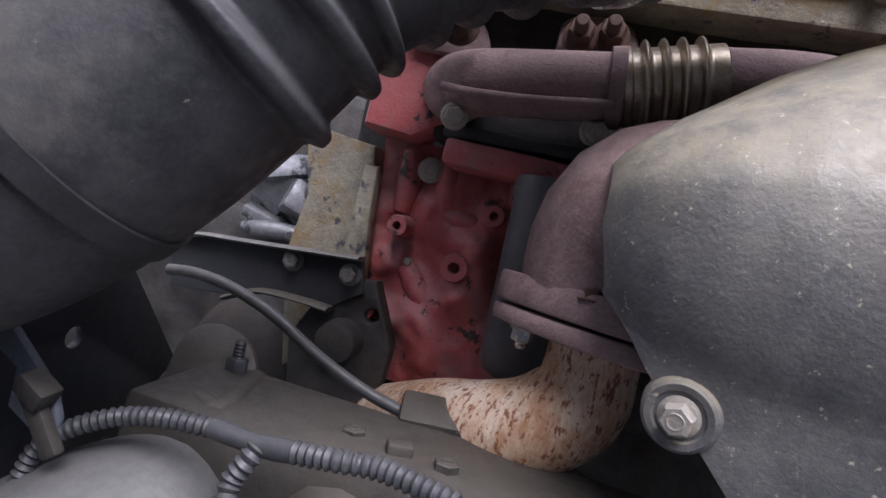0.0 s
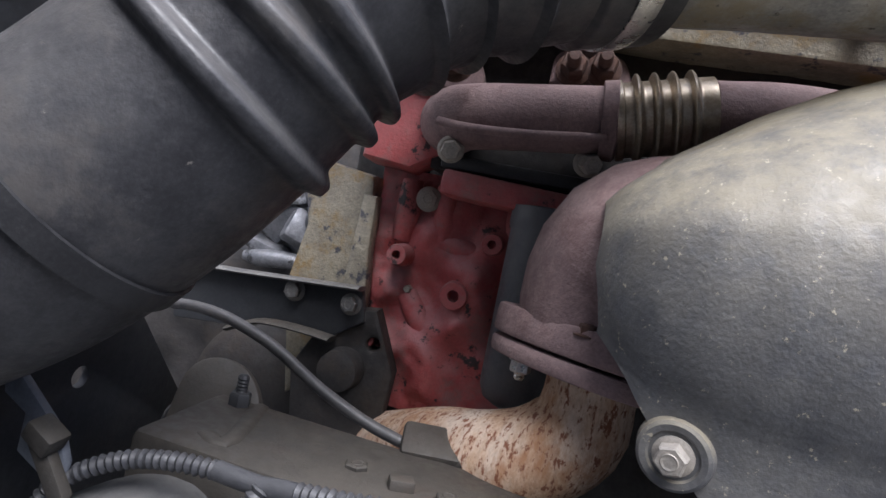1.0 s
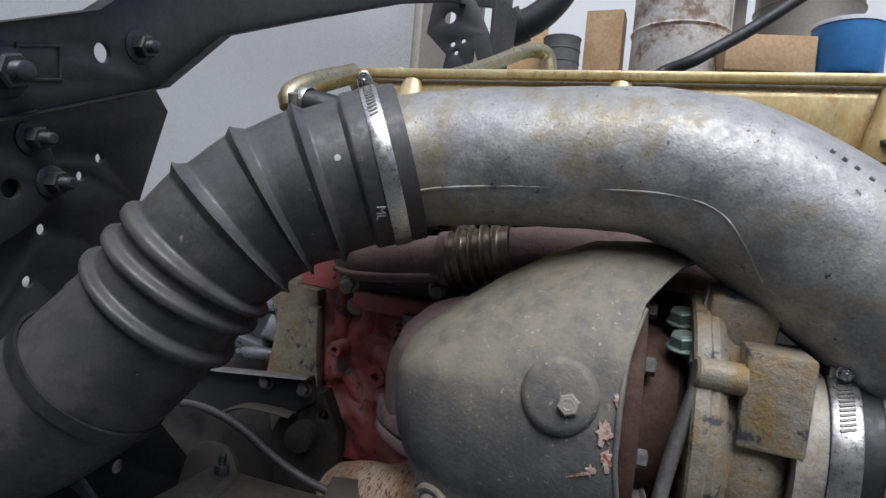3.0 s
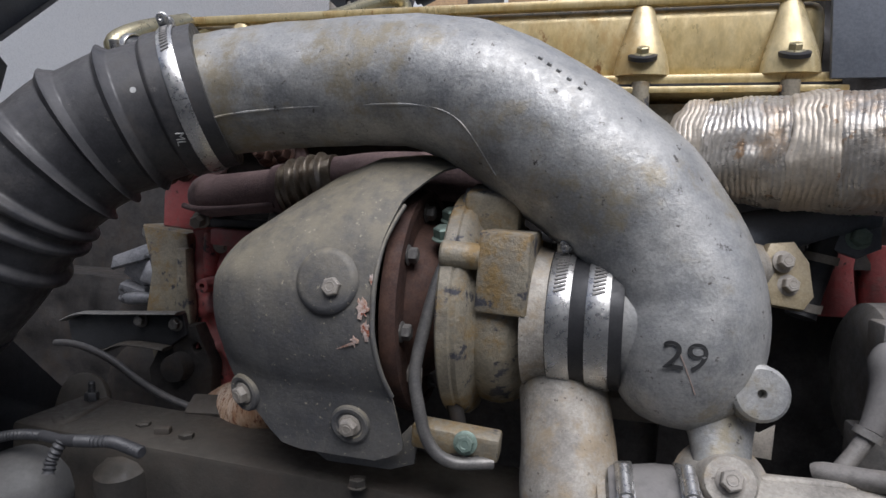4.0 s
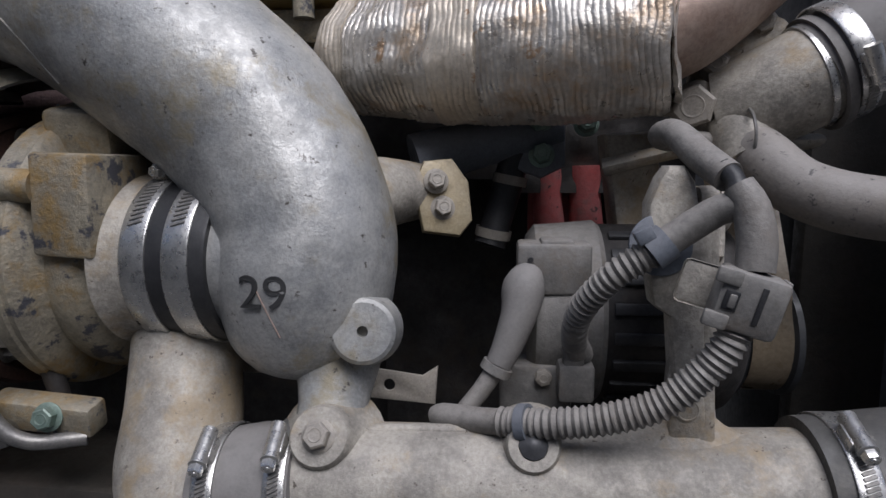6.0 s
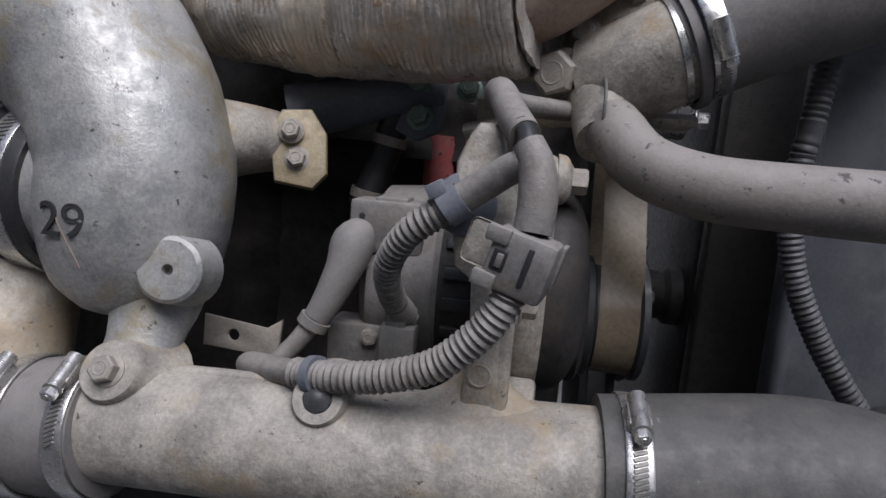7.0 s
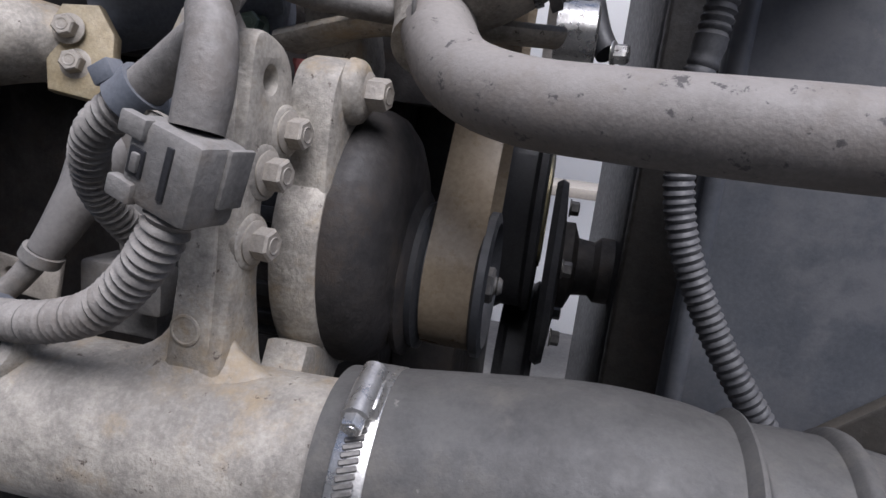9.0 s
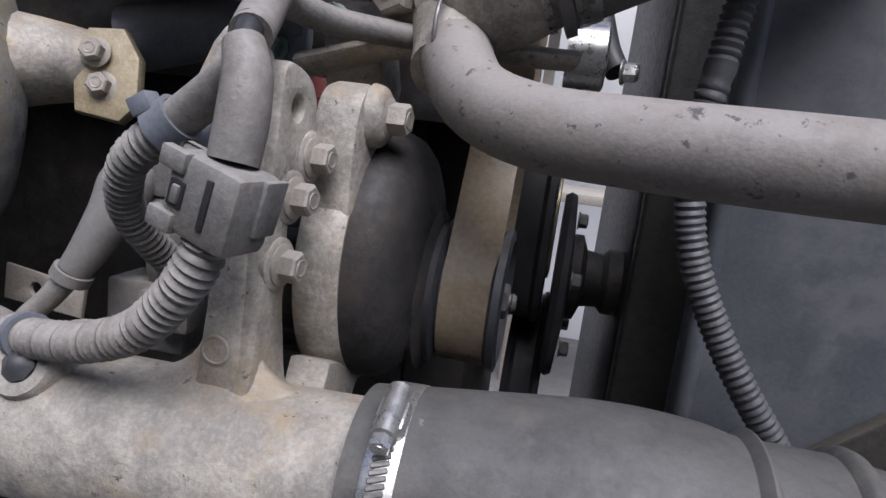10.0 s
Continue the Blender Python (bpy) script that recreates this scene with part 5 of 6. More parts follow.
stay = thing("alternator_bracket", (0.6, 0.43, 1.4), "dusty cast alternator support bracket with green bolts", "bracket")
part("upright", plate([[(0.601, 0.420, 1.501)[::2], (0.639, 0.420, 1.503)[::2], (0.646, 0.420, 1.469)[::2], (0.641, 0.420, 1.414)[::2], (0.651, 0.420, 1.300)[::2], (0.631, 0.420, 1.300)[::2], (0.614, 0.420, 1.414)[::2]]], 0.05, frame_of((0, 0.43, 0), (0, -1, 0)), 0.006), ALU_DUSTY, stay)
part("arm", tube([(0.447, 0.430, 1.480, 0.029), (0.483, 0.440, 1.490, 0.027), (0.525, 0.450, 1.500, 0.024), (0.568, 0.460, 1.504, 0.022)], 18, flat=(1, 0.8)), GREYBLUE, stay, "blue-grey painted arm")
part("nut_plate", plate([[(-0.02, -0.025), (0.0, -0.032), (0.02, -0.022), (0.02, 0.03), (-0.022, 0.03)]], 0.008, frame_of((0.554, 0.445, 1.497), (0, -1, 0.2)), 0.002), GREYBLUE, stay)
for p in ((0.554, 0.438, 1.485), (0.551, 0.438, 1.512), (0.592, 0.450, 1.511)):
    bolt(p, (0, -1, 0.2), GREEN, stay, 0.015, 0.009, 0.011)
part("front_arm", tube([(0.60, 0.40, 1.475, 0.012), (0.65, 0.39, 1.487, 0.010), (0.70, 0.40, 1.492, 0.010), (0.76, 0.42, 1.495, 0.010)], 14, flat=(1.6, 0.6)), ALU_DUSTY, stay)
redbit = thing("red_casting", (0.57, 0.50, 1.38), "red painted casting behind the alternator", "engine part")
part("rib", tube([(0.565, 0.510, 1.473, 0.015), (0.565, 0.510, 1.444, 0.014), (0.569, 0.510, 1.402, 0.016)], 16), RED, redbit)
part("rib", tube([(0.600, 0.515, 1.476, 0.017), (0.601, 0.515, 1.444, 0.016), (0.605, 0.515, 1.402, 0.017)], 16), RED, redbit)
part("web", box((0.07, 0.02, 0.08), pose(0.582, 0.530, 1.436), 0.004), RED, redbit)
hose3 = thing("drain_hose", (0.53, 0.45, 1.4), "short black rubber hose with a steel clamp", "rubber hose")
part("hose", tube([(0.533, 0.450, 1.492, 0.013), (0.527, 0.448, 1.463, 0.013), (0.518, 0.445, 1.431, 0.013), (0.511, 0.440, 1.407, 0.014)], 18), RUBBER_CLEAN, hose3)
for q, r in (((0.528, 0.448, 1.464), 0.0135), ((0.514, 0.442, 1.418), 0.0145)):
    part("band", lathe([(-0.004, r), (-0.004, r + 0.0012), (0.004, r + 0.0012), (0.004, r)], q, (0.2, 0, 1), 28, closed=True), STEEL_DUSTY, hose3)
lowstay = thing("support_bracket", (0.44, 0.36, 1.3), "dusty pressed steel support bracket", "bracket")
part("bracket", plate([[(-0.03, -0.012), (0.03, -0.016), (0.032, 0.014), (0.02, 0.006), (-0.03, 0.012)], circle(-0.006, -0.002, 0.0045)], 0.004, frame_of((0.442, 0.360, 1.310), (0, -1, 0.1)), 0.001), STEEL_DUSTY, lowstay)
part("link", box((0.09, 0.02, 0.022), pose(0.344, 0.360, 1.327), 0.004), STEEL_DUSTY, lowstay)
belt = thing("drive_belt", (0.722, PY, 1.30), "dust-brown ribbed drive belt running up round the pulley", "belt")
bm = bmesh.new()
prof = [(PY + 0.125, 1.66)] + [(PY - 0.0425 * math.cos(radians(a)), PZ + 0.0425 * math.sin(radians(a))) for a in range(30, -181, -10)] + [(PY + 0.16, 1.64)]
lines = [[bm.verts.new((x, y, z)) for y, z in prof] for x in (0.7060, 0.7375)]
for k in range(len(prof) - 1):
    bm.faces.new((lines[0][k], lines[0][k + 1], lines[1][k + 1], lines[1][k]))
bmesh.ops.solidify(bm, geom=bm.faces[:], thickness=0.004)
part("belt", bm, BELT, belt)

# ---- wrapped pipe, coolant housing, heater hose ----
egr = thing("wrapped_exhaust_pipe", (0.5, 0.39, 1.5), "exhaust recirculation pipe wrapped in ribbed foil", "wrapped pipe")
WRAP = [(0.385, 0.425, 1.568, 0.030), (0.392, 0.423, 1.566, 0.040), (0.43, 0.413, 1.562, 0.0465), (0.50, 0.395, 1.56, 0.050), (0.58, 0.375, 1.56, 0.050), (0.632, 0.362, 1.562, 0.047)]


def wrapped(pts, seed):
    """Crinkled foil tape: fine rings, with the skin pressed in here and there."""
    bm = tube(pts, 72, 0.0006, lambda s: 0.0008 * abs(math.sin(s / 0.0045 * 3.1416)) ** 0.6)
    for v in bm.verts:
        k = v.co * 34
        v.co += 0.0030 * noise.noise_vector(Vector((k.x * 0.8, k.y, k.z + seed))) + 0.0016 * noise.noise_vector(Vector((v.co.x * 55, v.co.y * 70, v.co.z * 70 + seed))) + 0.0008 * noise.noise_vector(Vector((v.co.x * 170, v.co.y * 200, v.co.z * 200 + seed)))
    return bm


part("foil", wrapped(WRAP[:4] + [(0.512, 0.392, 1.56, 0.050)], 1.0), FOIL, egr)
part("foil", wrapped([(0.508, 0.393, 1.56, 0.0515), (0.58, 0.375, 1.56, 0.0515), (0.632, 0.362, 1.562, 0.0485), (0.636, 0.361, 1.562, 0.036)], 4.0), FOIL, egr)
part("end_tape", wrapped([(0.383, 0.426, 1.568, 0.030), (0.392, 0.423, 1.566, 0.0425), (0.412, 0.418, 1.564, 0.0465)], 1.0), TAPE, egr, "rust-tinted tape at the end of the wrap")
part("rust_band", wrapped([(0.478, 0.4005, 1.5605, 0.0505), (0.497, 0.3958, 1.56, 0.0525), (0.513, 0.3918, 1.56, 0.0527)], 1.0), TAPE, egr, "tan heat tape band")
part("pipe", tube([(0.62, 0.365, 1.562, 0.034), (0.65, 0.367, 1.578, 0.034), (0.69, 0.378, 1.612, 0.034), (0.74, 0.395, 1.66, 0.034), (0.78, 0.41, 1.70, 0.034)], 28), HOT, egr)
thermo = thing("coolant_housing", (0.68, 0.40, 1.46), "dusty cast coolant outlet housing with bolts", "coolant housing")
part("neck", tube([(0.684, 0.400, 1.517, 0.034), (0.705, 0.390, 1.523, 0.036), (0.726, 0.380, 1.533, 0.036), (0.744, 0.375, 1.543, 0.035), (0.760, 0.375, 1.551, 0.034)], 32), ALU_DUSTY, thermo)
part("neck_bead", lathe([(-0.002, 0.034), (-0.002, 0.0375), (0.002, 0.0375), (0.002, 0.034)], (0.735, 0.378, 1.538), (0.86, -0.05, 0.35), 40, closed=True), STEEL, thermo)
part("outlet", tube([(0.691, 0.385, 1.507, 0.024), (0.695, 0.375, 1.489, 0.023), (0.697, 0.362, 1.475, 0.022)], 24), ALU_DUSTY, thermo)
part("flange", plate([[(-0.03, -0.02), (0.01, -0.03), (0.035, -0.01), (0.04, 0.03), (0.01, 0.04), (-0.02, 0.025)]], 0.02, frame_of((0.689, 0.405, 1.547), (-0.2, -1, 0.1)), 0.004, soft=0.006), ALU_DUSTY, thermo)
for p in ((0.676, 0.392, 1.549), (0.710, 0.400, 1.579)):
    bolt(p, (-0.2, -1, 0.1), STEEL_DUSTY, thermo, 0.015, 0.009, 0.012)
bolt((0.662, 0.385, 1.519), (-0.4, -1, -0.05), STEEL_DUSTY, thermo, 0.027, 0.016, 0.019, name="plug", label="large dusty hexagon plug")
part("sensor_rod", tube([(0.590, 0.400, 1.516, 0.004), (0.621, 0.390, 1.518, 0.005), (0.634, 0.388, 1.520, 0.0075), (0.649, 0.386, 1.521, 0.0085)], 14), STEEL_DUSTY, thermo)
uphose = thing("radiator_hose", (0.85, 0.38, 1.6), "thick grey radiator hose", "rubber hose")
part("hose", tube([(0.741, 0.378, 1.540, 0.0385), (0.764, 0.375, 1.553, 0.040), (0.794, 0.375, 1.569, 0.042), (0.851, 0.380, 1.594, 0.043), (0.938, 0.400, 1.646, 0.043)], 36), RUBBER_DUSTY, uphose)
part("rolled_end", lathe([(-0.003, 0.037), (-0.003, 0.0415), (0.003, 0.0415), (0.004, 0.038)], (0.742, 0.378, 1.5405), (0.86, -0.02, 0.38), 40, closed=True), RUBBER_DUSTY, uphose)
hose_clamp((0.751, 0.376, 1.548), (0.86, -0.02, 0.38), 0.0405, 0.013, 190, "dusty worm-drive clamp on the radiator hose")
heater = thing("coolant_hose", (0.8, 0.31, 1.43), "light grey dusty coolant hose with dark spots", "rubber hose")
part("hose", tube([(0.694, 0.378, 1.487, 0.0195), (0.699, 0.362, 1.484, 0.0195), (0.717, 0.336, 1.462, 0.0195), (0.75, 0.316, 1.451, 0.0198), (0.80, 0.302, 1.449, 0.0198), (0.86, 0.287, 1.449, 0.0195), (0.95, 0.272, 1.450, 0.0182), (1.1, 0.25, 1.450, 0.0175)], 36), HOSE_GREY, heater)
part("spring_clip", tube([(0.690, 0.366 + 0.0222 * math.cos(radians(a)), 1.494 + 0.0222 * math.sin(radians(a)), 0.0012) for a in range(60, 400, 20)], 8, 0.004), STEEL_DARK, heater)

# ---- harness ----
har = thing("wiring_harness", (0.6, 0.25, 1.33), "dusty grey corrugated wiring conduit with clip", "wiring harness")
corr = lambda s: 0.0009 * math.sin(s / 0.0042 * 6.283)
part("end_sleeve", tube([(0.480, 0.284, 1.316, 0.007), (0.486, 0.281, 1.318, 0.0085), (0.51, 0.268, 1.322, 0.008), (0.527, 0.258, 1.326, 0.008)], 18), CONDUIT, har)
part("conduit", tube([(0.522, 0.260, 1.325, 0.0085), (0.55, 0.247, 1.331, 0.0085), (0.58, 0.240, 1.338, 0.0085), (0.607, 0.234, 1.350, 0.0085), (0.626, 0.230, 1.368, 0.0085), (0.637, 0.228, 1.384, 0.0085), (0.642, 0.228, 1.396, 0.0085)], 18, 0.0011, corr), CONDUIT, har)
part("tie", lathe([(-0.003, 0.0090), (-0.003, 0.0112), (0.003, 0.0112), (0.003, 0.0090)], (0.536, 0.253, 1.328), (0.9, -0.4, 0.2), 20, closed=True), GREYBLUE, har)
HC = frame_of((0.6455, 0.228, 1.409), (0.25, -0.05, 0.95))
clip = part("clip", box((0.024, 0.032, 0.031), HC, 0.0035), PLASTIC, har, "grey plastic conduit clip")
part("clip_slot", box((0.003, 0.0028, 0.019), HC @ pose(-0.0115, -0.004, 0.001), 0.0004), RUBBER_CLEAN, clip)
part("clip_window", box((0.003, 0.007, 0.010), HC @ pose(-0.0115, 0.0095, 0.0), 0.0006), RUBBER_CLEAN, clip)
part("clip_latch", box((0.004, 0.0035, 0.007), HC @ pose(-0.0122, 0.0090, 0.0), 0.0008), PLASTIC, clip)
for z in (-0.0115, 0.0115):
    part("clip_lip", box((0.005, 0.012, 0.008), HC @ pose(-0.0115, 0.0135, z), 0.0012), PLASTIC, clip)
part("clip_tab", box((0.012, 0.0025, 0.022), HC @ pose(0.006, -0.0165, 0.004), 0.0008), PLASTIC, clip)
part("clip_base", box((0.003, 0.022, 0.024), HC @ pose(0.010, 0.022, 0.0), 0.003), ALU_DUSTY, clip, "stained metal clip base")
part("sleeve", tube([(0.649, 0.229, 1.424, 0.0095), (0.650, 0.232, 1.440, 0.0098), (0.648, 0.237, 1.456, 0.0092), (0.643, 0.242, 1.467, 0.008)], 18, 0.004), CONDUIT, har)
part("split_end", tube([(0.643, 0.242, 1.464, 0.0062), (0.642, 0.246, 1.471, 0.0052), (0.639, 0.253, 1.475, 0.0065)], 12, 0.003), RUBBER_CLEAN, har, "bare black wires in a split sleeve")
part("upper_sleeve", tube([(0.641, 0.250, 1.471, 0.0085), (0.633, 0.272, 1.482, 0.009), (0.625, 0.298, 1.496, 0.0085), (0.622, 0.32, 1.496, 0.008), (0.635, 0.35, 1.494, 0.0075), (0.67, 0.38, 1.494, 0.007)], 18, 0.004), CONDUIT, har)
part("branch", tube([(0.645, 0.240, 1.457, 0.0078), (0.636, 0.246, 1.454, 0.0082), (0.622, 0.250, 1.444, 0.0085), (0.606, 0.252, 1.432, 0.0085)], 18, 0.004), CONDUIT, har)
part("branch_tie", lathe([(-0.006, 0.0088), (-0.006, 0.0108), (0.006, 0.0108), (0.006, 0.0088)], (0.607, 0.252, 1.433), (0.75, 0, 0.6), 24, closed=True), GREYBLUE, har, "blue-grey cable tie")
part("branch_tie_head", box((0.010, 0.009, 0.008), pose(0.598, 0.248, 1.440, 0, -30, 0), 0.001), GREYBLUE, har)
part("branch_conduit", tube([(0.606, 0.252, 1.432, 0.0086), (0.583, 0.258, 1.414, 0.0078), (0.569, 0.276, 1.390, 0.0078), (0.569, 0.300, 1.366, 0.0078), (0.575, 0.318, 1.35, 0.0086)], 18, 0.0011, corr), CONDUIT, har)
part("backing_tag", plate([circle(0, 0, 0.018, 24)], 0.003, frame_of((0.612, 0.268, 1.432), (0, -1, 0.2)), 0.001), GREYBLUE, har, "blue-grey round tag")
conduit2 = thing("wiring_conduit", (0.86, 0.37, 1.3), "black corrugated wiring conduit beside the radiator", "wiring conduit")
part("conduit", tube([(0.858, 0.41, 1.64, 0.0085), (0.842, 0.403, 1.500, 0.0085), (0.839, 0.403, 1.476, 0.0085), (0.839, 0.403, 1.432, 0.0085), (0.845, 0.403, 1.400, 0.0085), (0.856, 0.403, 1.372, 0.0085), (0.874, 0.403, 1.340, 0.0085), (0.892, 0.40, 1.313, 0.0085), (0.910, 0.40, 1.290, 0.0085), (0.928, 0.40, 1.265, 0.0085)], 20, 0.0013, lambda s: 0.0007 * math.sin(s / 0.0048 * 6.283)), CONDUIT_GREY, conduit2)

# ---- pulleys and fan ----
crank = thing("crank_damper", (0.78, 0.66, 1.25), "black crankshaft pulley and damper", "pulley")
part("drum", lathe([(0, 0.03), (0, 0.105), (0.006, 0.108), (0.012, 0.104), (0.03, 0.104), (0.034, 0.108), (0.04, 0.106), (0.042, 0.08), (0.034, 0.07), (0.034, 0)], (0.722, 0.67, 1.365), (1, 0, 0), 64), RUBBER_CLEAN, crank)
part("hub_ring", lathe([(0, 0.052), (0, 0.06), (0.006, 0.06), (0.007, 0.052)], (0.760, 0.67, 1.365), (1, 0, 0), 48, closed=True), BRASS, crank, "worn bronze-coloured ring")
part("lower_pulley", lathe([(0, 0.03), (0, 0.10), (0.006, 0.102), (0.010, 0.098), (0.03, 0.098), (0.034, 0.102), (0.04, 0.10), (0.04, 0.0)], (0.735, 0.73, 1.17), (1, 0, 0), 56), RUBBER_CLEAN, crank)
fan = thing("fan_clutch", (0.82, 0.7, 1.3), "black fan clutch with bare metal hub", "fan")
part("rim", lathe([(0, 0.05), (0, 0.094), (0.006, 0.098), (0.012, 0.095), (0.016, 0.05)], (0.772, 0.67, 1.30), (1, 0, 0), 56), RUBBER_CLEAN, fan)
part("hub", lathe([(0, 0.045), (0.012, 0.045), (0.018, 0.030), (0.034, 0.028), (0.04, 0.034), (0.062, 0.034)], (0.785, 0.67, 1.31), (1, 0, 0), 40), GRIME_SHADE, fan)
for k in range(5):
    a = radians(72 * k + 20)
    bolt((0.788, 0.67 + 0.07 * math.cos(a), 1.30 + 0.07 * math.sin(a)), (1, 0, 0), STEEL_DARK, fan, 0.013, 0.008)
tens = thing("belt_tensioner", (0.78, 0.52, 1.52), "bare metal belt tensioner pulley", "pulley")
part("pulley", lathe([(0, 0.01), (0, 0.026), (0.028, 0.026), (0.03, 0.022), (0.03, 0)], (0.754, 0.520, 1.512), (1, 0, 0), 32), STEEL, tens)
part("arm", tube([(0.795, 0.550, 1.507, 0.010), (0.786, 0.560, 1.523, 0.010), (0.775, 0.580, 1.552, 0.012), (0.761, 0.600, 1.596, 0.014)], 14), BLACK, tens)
bolt((0.798, 0.540, 1.506), (1, -0.3, 0), STEEL, tens, 0.014, 0.01)
upper = thing("idler_pulley", (0.72, 0.53, 1.62), "black idler pulley under the belt", "pulley")
part("pulley", lathe([(0, 0.02), (0, 0.048), (0.034, 0.048), (0.034, 0.0)], (0.709, 0.535, 1.655), (1, 0, 0), 40), RUBBER_CLEAN, upper)

# ---- radiator side ----
rad = thing("radiator_shroud", (0.95, 0.7, 0.0), "black fan shroud and blue-black radiator side panel", "fan shroud")
part("shroud", box((0.045, 0.5, 1.75), pose(0.861, 0.86, 0.88), 0.01), RUBBER_CLEAN, rad)
part("flange", box((0.62, 0.03, 1.75), pose(1.15, 0.60, 0.88), 0.006), RAIL, rad)
part("side_panel", plate([[(0.875, 0.3), (1.5, 0.3), (1.5, 1.9), (0.86, 1.9)]], 0.02, frame_of((0, 0.47, 0), (0, -1, 0)), 0.004), TANK, rad, "blue-black painted side panel")
part("corner_bead", tube([(0.868, 0.462, 1.75, 0.007), (0.872, 0.462, 1.45, 0.007), (0.878, 0.462, 0.9, 0.007)], 12), TANK, rad)
part("gusset", plate([[(0.0, 0.0), (0.14, 0.0), (0.14, 0.12)]], 0.012, frame_of((0.93, 0.452, 1.24), (0, -1, 0)), 0.003), RAIL, rad)

# ---- far side of the workshop ----
back = sheet("back_wall", -4.0, 9.0, 0, 0.01, 0.0, WHITE, "white workshop wall far behind the truck")
back.data.transform(Matrix.Translation((0, 4.6, 0)) @ Matrix.Rotation(radians(90), 4, "X") @ Matrix.Diagonal((1, 500, 1, 1)))
rack = thing("storage_rack", (0.6, 3.2, 0.0), "steel workshop rack with shelves", "rack")
for x in (-0.9, 0.6, 2.1):
    part("post", box((0.06, 0.06, 3.6), pose(x, 3.55, 1.8), 0.005), STEEL_DUSTY, rack)
for z in (1.2, 2.38, 3.4):
    part("shelf", box((3.2, 0.6, 0.05), pose(0.6, 3.3, z), 0.005), STEEL_DUSTY, rack)


def steel_drum(x, y, r, h, mat_, label):
    th = thing("steel_drum", (x, y, 2.405), label, "drum", "drums on the rack")
    k = h / 0.61
    part("shell", lathe([(0, r * 0.96), (0.02, r), (0.2 * k, r * 0.98), (0.21 * k, r * 1.02), (0.22 * k, r * 0.98), (0.4 * k, r * 0.98), (0.41 * k, r * 1.02), (0.42 * k, r * 0.98), (h - 0.02, r * 0.98), (h, r * 1.02), (h, r * 0.93), (h - 0.015, r * 0.92)], (x, y, 2.405), (0, 0, 1), 40), mat_, th)
    lid = part("lid", lathe([(0, r * 0.92), (0.006, r * 0.91), (0.006, 0)], (x, y, 2.405 + h - 0.018), (0, 0, 1), 40), mat_, th)
    part("bung", lathe([(0, 0.03), (0.012, 0.028), (0.014, 0.0)], (x + r * 0.6, y, 2.405 + h - 0.012), (0, 0, 1), 20), STEEL_DARK, lid)


steel_drum(0.29, 3.3, 0.25, 0.75, DRUM_BROWN, "brown-stained grey steel drum on the rack")
steel_drum(0.95, 3.62, 0.27, 0.72, STEEL_DUSTY, "dusty grey steel drum behind a carton")
steel_drum(-0.31, 3.15, 0.10, 0.20, TANK_GREY, "small dark grey tin on the rack")


def carton(x, y, z, w, h, turn, label):
    th = thing("cardboard_box", (x, y, z), label, "box", "cartons on the rack")
    part("carton", box((w, w * 0.8, h), pose(x, y, z + h / 2, 0, 0, turn), 0.006), CARTON, th)
    part("tape_strip", box((w * 1.005, 0.05, 0.002), pose(x, y, z + h + 0.001, 0, 0, turn), 0.0005), STEEL_DUSTY, th)


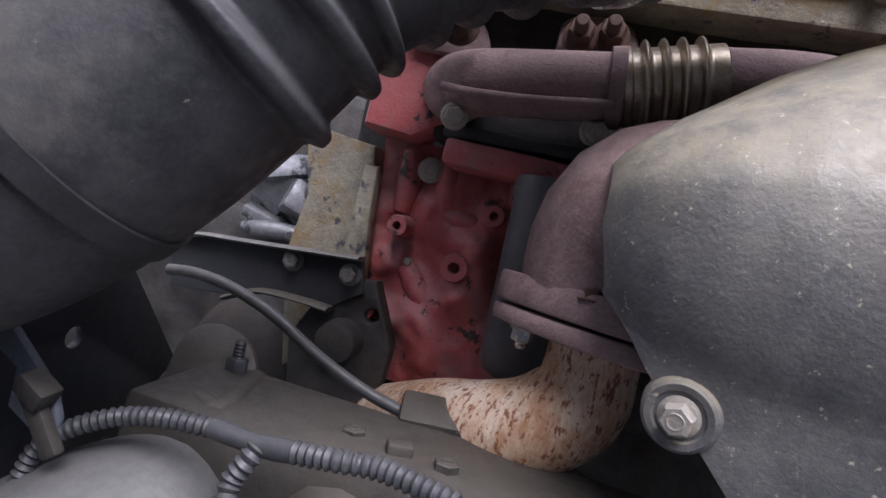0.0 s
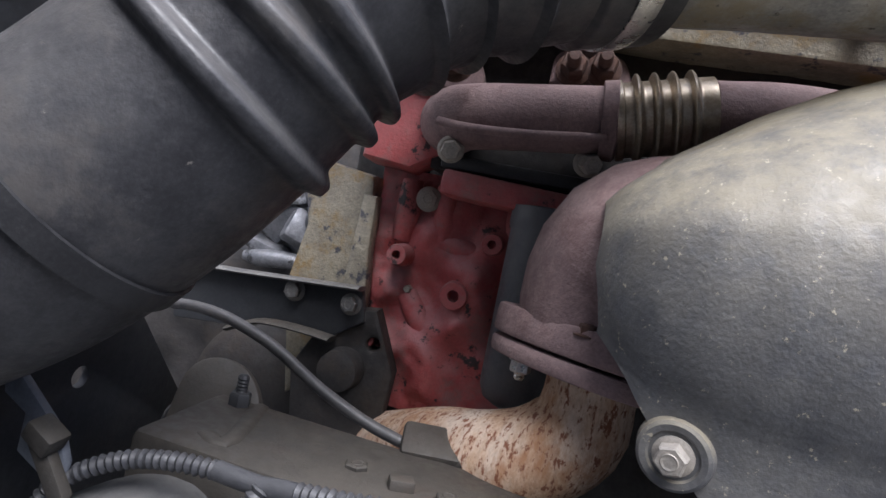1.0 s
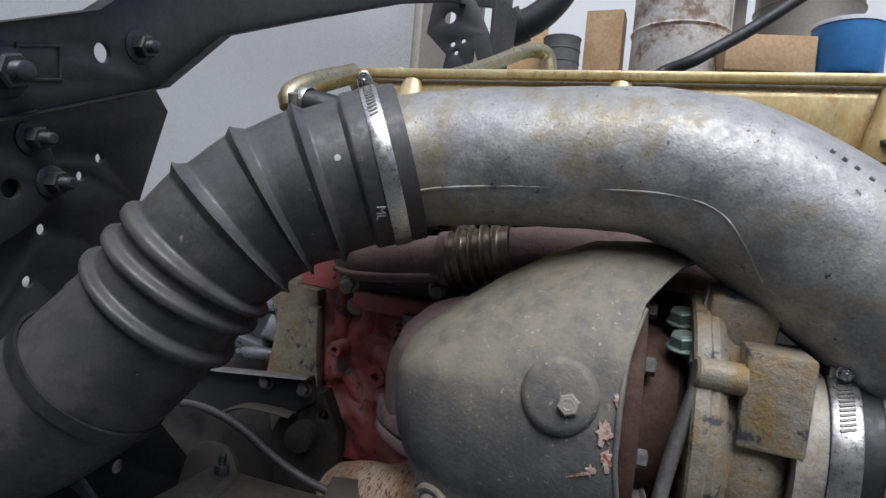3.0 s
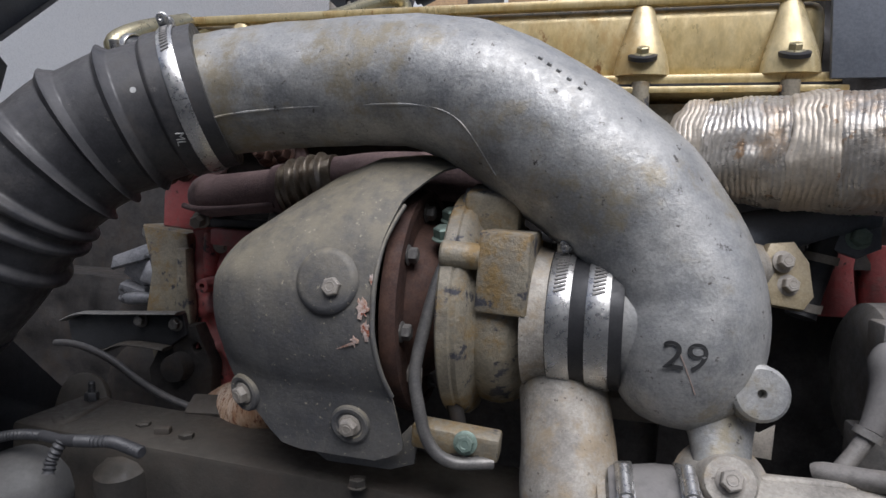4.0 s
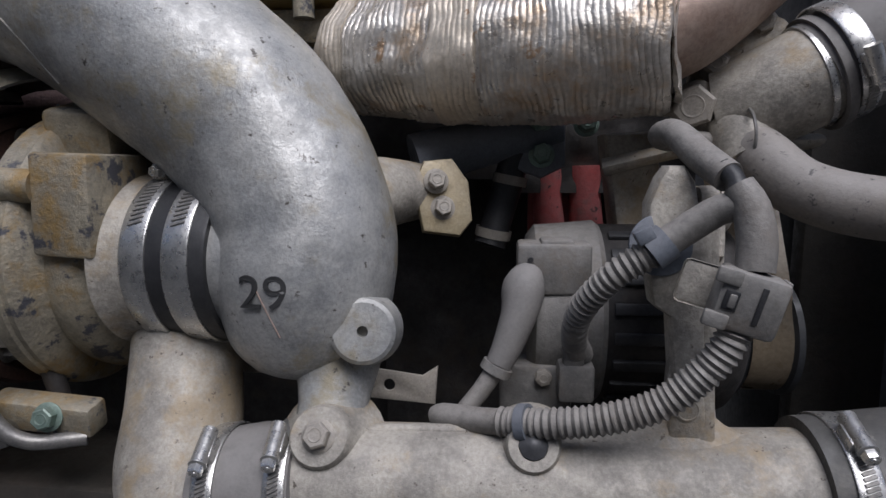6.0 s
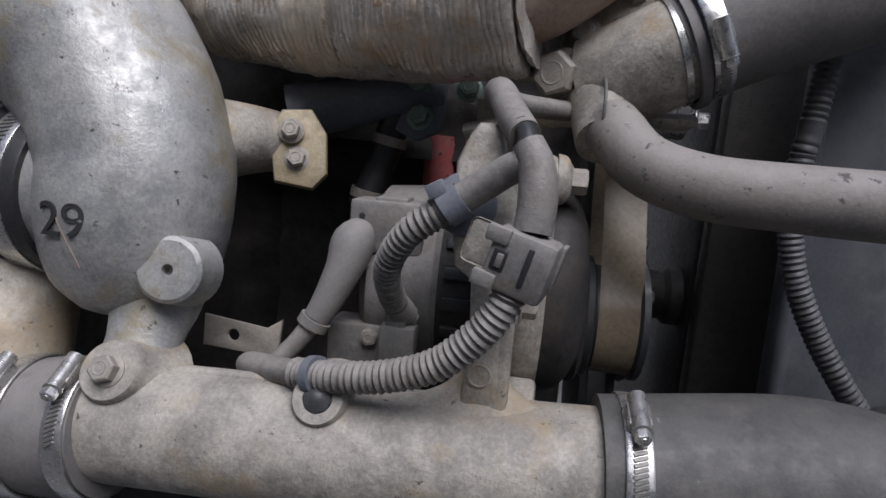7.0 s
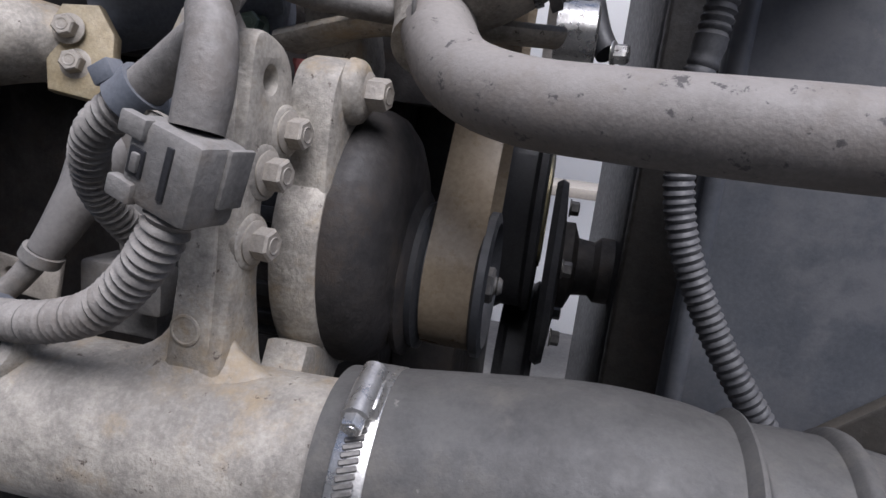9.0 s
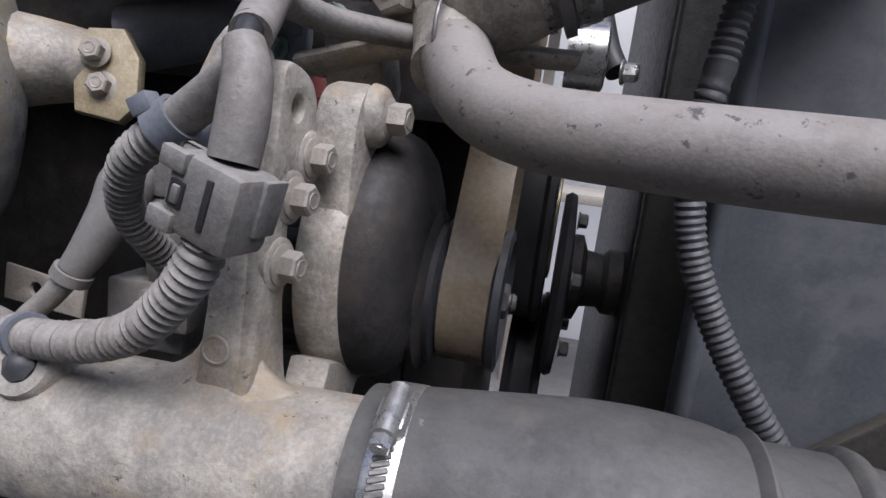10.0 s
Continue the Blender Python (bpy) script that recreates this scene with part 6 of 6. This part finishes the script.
carton(0.66, 3.15, 2.405, 0.40, 0.17, 8, "brown cardboard carton with open flaps beside the drum")
carton(-0.10, 3.35, 2.405, 0.20, 0.40, -5, "tall brown cardboard carton on the rack")
carton(-0.55, 3.3, 2.405, 0.26, 0.3, 12, "brown cardboard carton on the rack")
tub = thing("blue_container", (1.02, 3.1, 2.405), "blue plastic container on the rack", "container")
part("body", lathe([(0, 0.14), (0.02, 0.15), (0.2, 0.15), (0.22, 0.152), (0.23, 0.14)], (1.02, 3.1, 2.405), (0, 0, 1), 32), BLUE, tub)
part("lid", lathe([(0, 0.156), (0.018, 0.156), (0.022, 0.145), (0.026, 0.0)], (1.02, 3.1, 2.63), (0, 0, 1), 32), WHITE, tub, "white plastic lid")
bracket2 = thing("cab_hinge_bracket", (-0.33, 1.35, 1.94), "black steel bracket with holes hanging from the beam", "bracket")
part("web", plate([[(-0.421, 2.051), (-0.407, 2.15), (-0.352, 2.17), (-0.293, 2.13), (-0.253, 2.053), (-0.22, 1.929), (-0.257, 1.927), (-0.288, 2.011), (-0.29, 1.943), (-0.371, 1.939), (-0.362, 1.995)], circle(-0.36, 2.091, 0.016), circle(-0.346, 2.022, 0.007), circle(-0.335, 2.00, 0.006), circle(-0.318, 2.03, 0.006)], 0.012, frame_of((0, 1.35, 0), (0, -1, 0)), 0.002), BLACK, bracket2)
part("side_web", plate([[(1.35, 2.15), (1.62, 2.20), (1.60, 2.10), (1.50, 1.96), (1.35, 1.93)]], 0.012, frame_of((-0.245, 0, 0), (1, 0, 0)), 0.002), BLACK, bracket2)
hinge = thing("cab_stay_bar", (-0.3, 1.9, 2.2), "thick black curved cab stay at the end of the beam", "cab stay")
part("bar", tube([(-0.340, 1.9, 2.235, 0.050), (-0.239, 1.9, 2.277, 0.050), (-0.167, 1.9, 2.342, 0.046), (-0.124, 1.9, 2.414, 0.042), (-0.090, 1.9, 2.48, 0.04), (-0.06, 1.9, 2.56, 0.04)], 20, 0.02), BLACK, hinge)
part("collar", lathe([(-0.03, 0.05), (-0.03, 0.062), (0.03, 0.062), (0.03, 0.05)], (-0.30, 1.9, 2.252), (1, 0, 0.45), 28, closed=True), BLACK, hinge)
lead = thing("black_cable", (0.5, 0.9, 1.75), "thick black cable rising behind the engine", "cable")
part("cable", tube([(0.30, 0.70, 1.705, 0.012), (0.164, 1.027, 1.854, 0.012), (0.230, 1.048, 1.902, 0.012), (0.327, 1.080, 1.971, 0.012), (0.475, 1.128, 2.094, 0.012)], 12), RUBBER_CLEAN, lead)
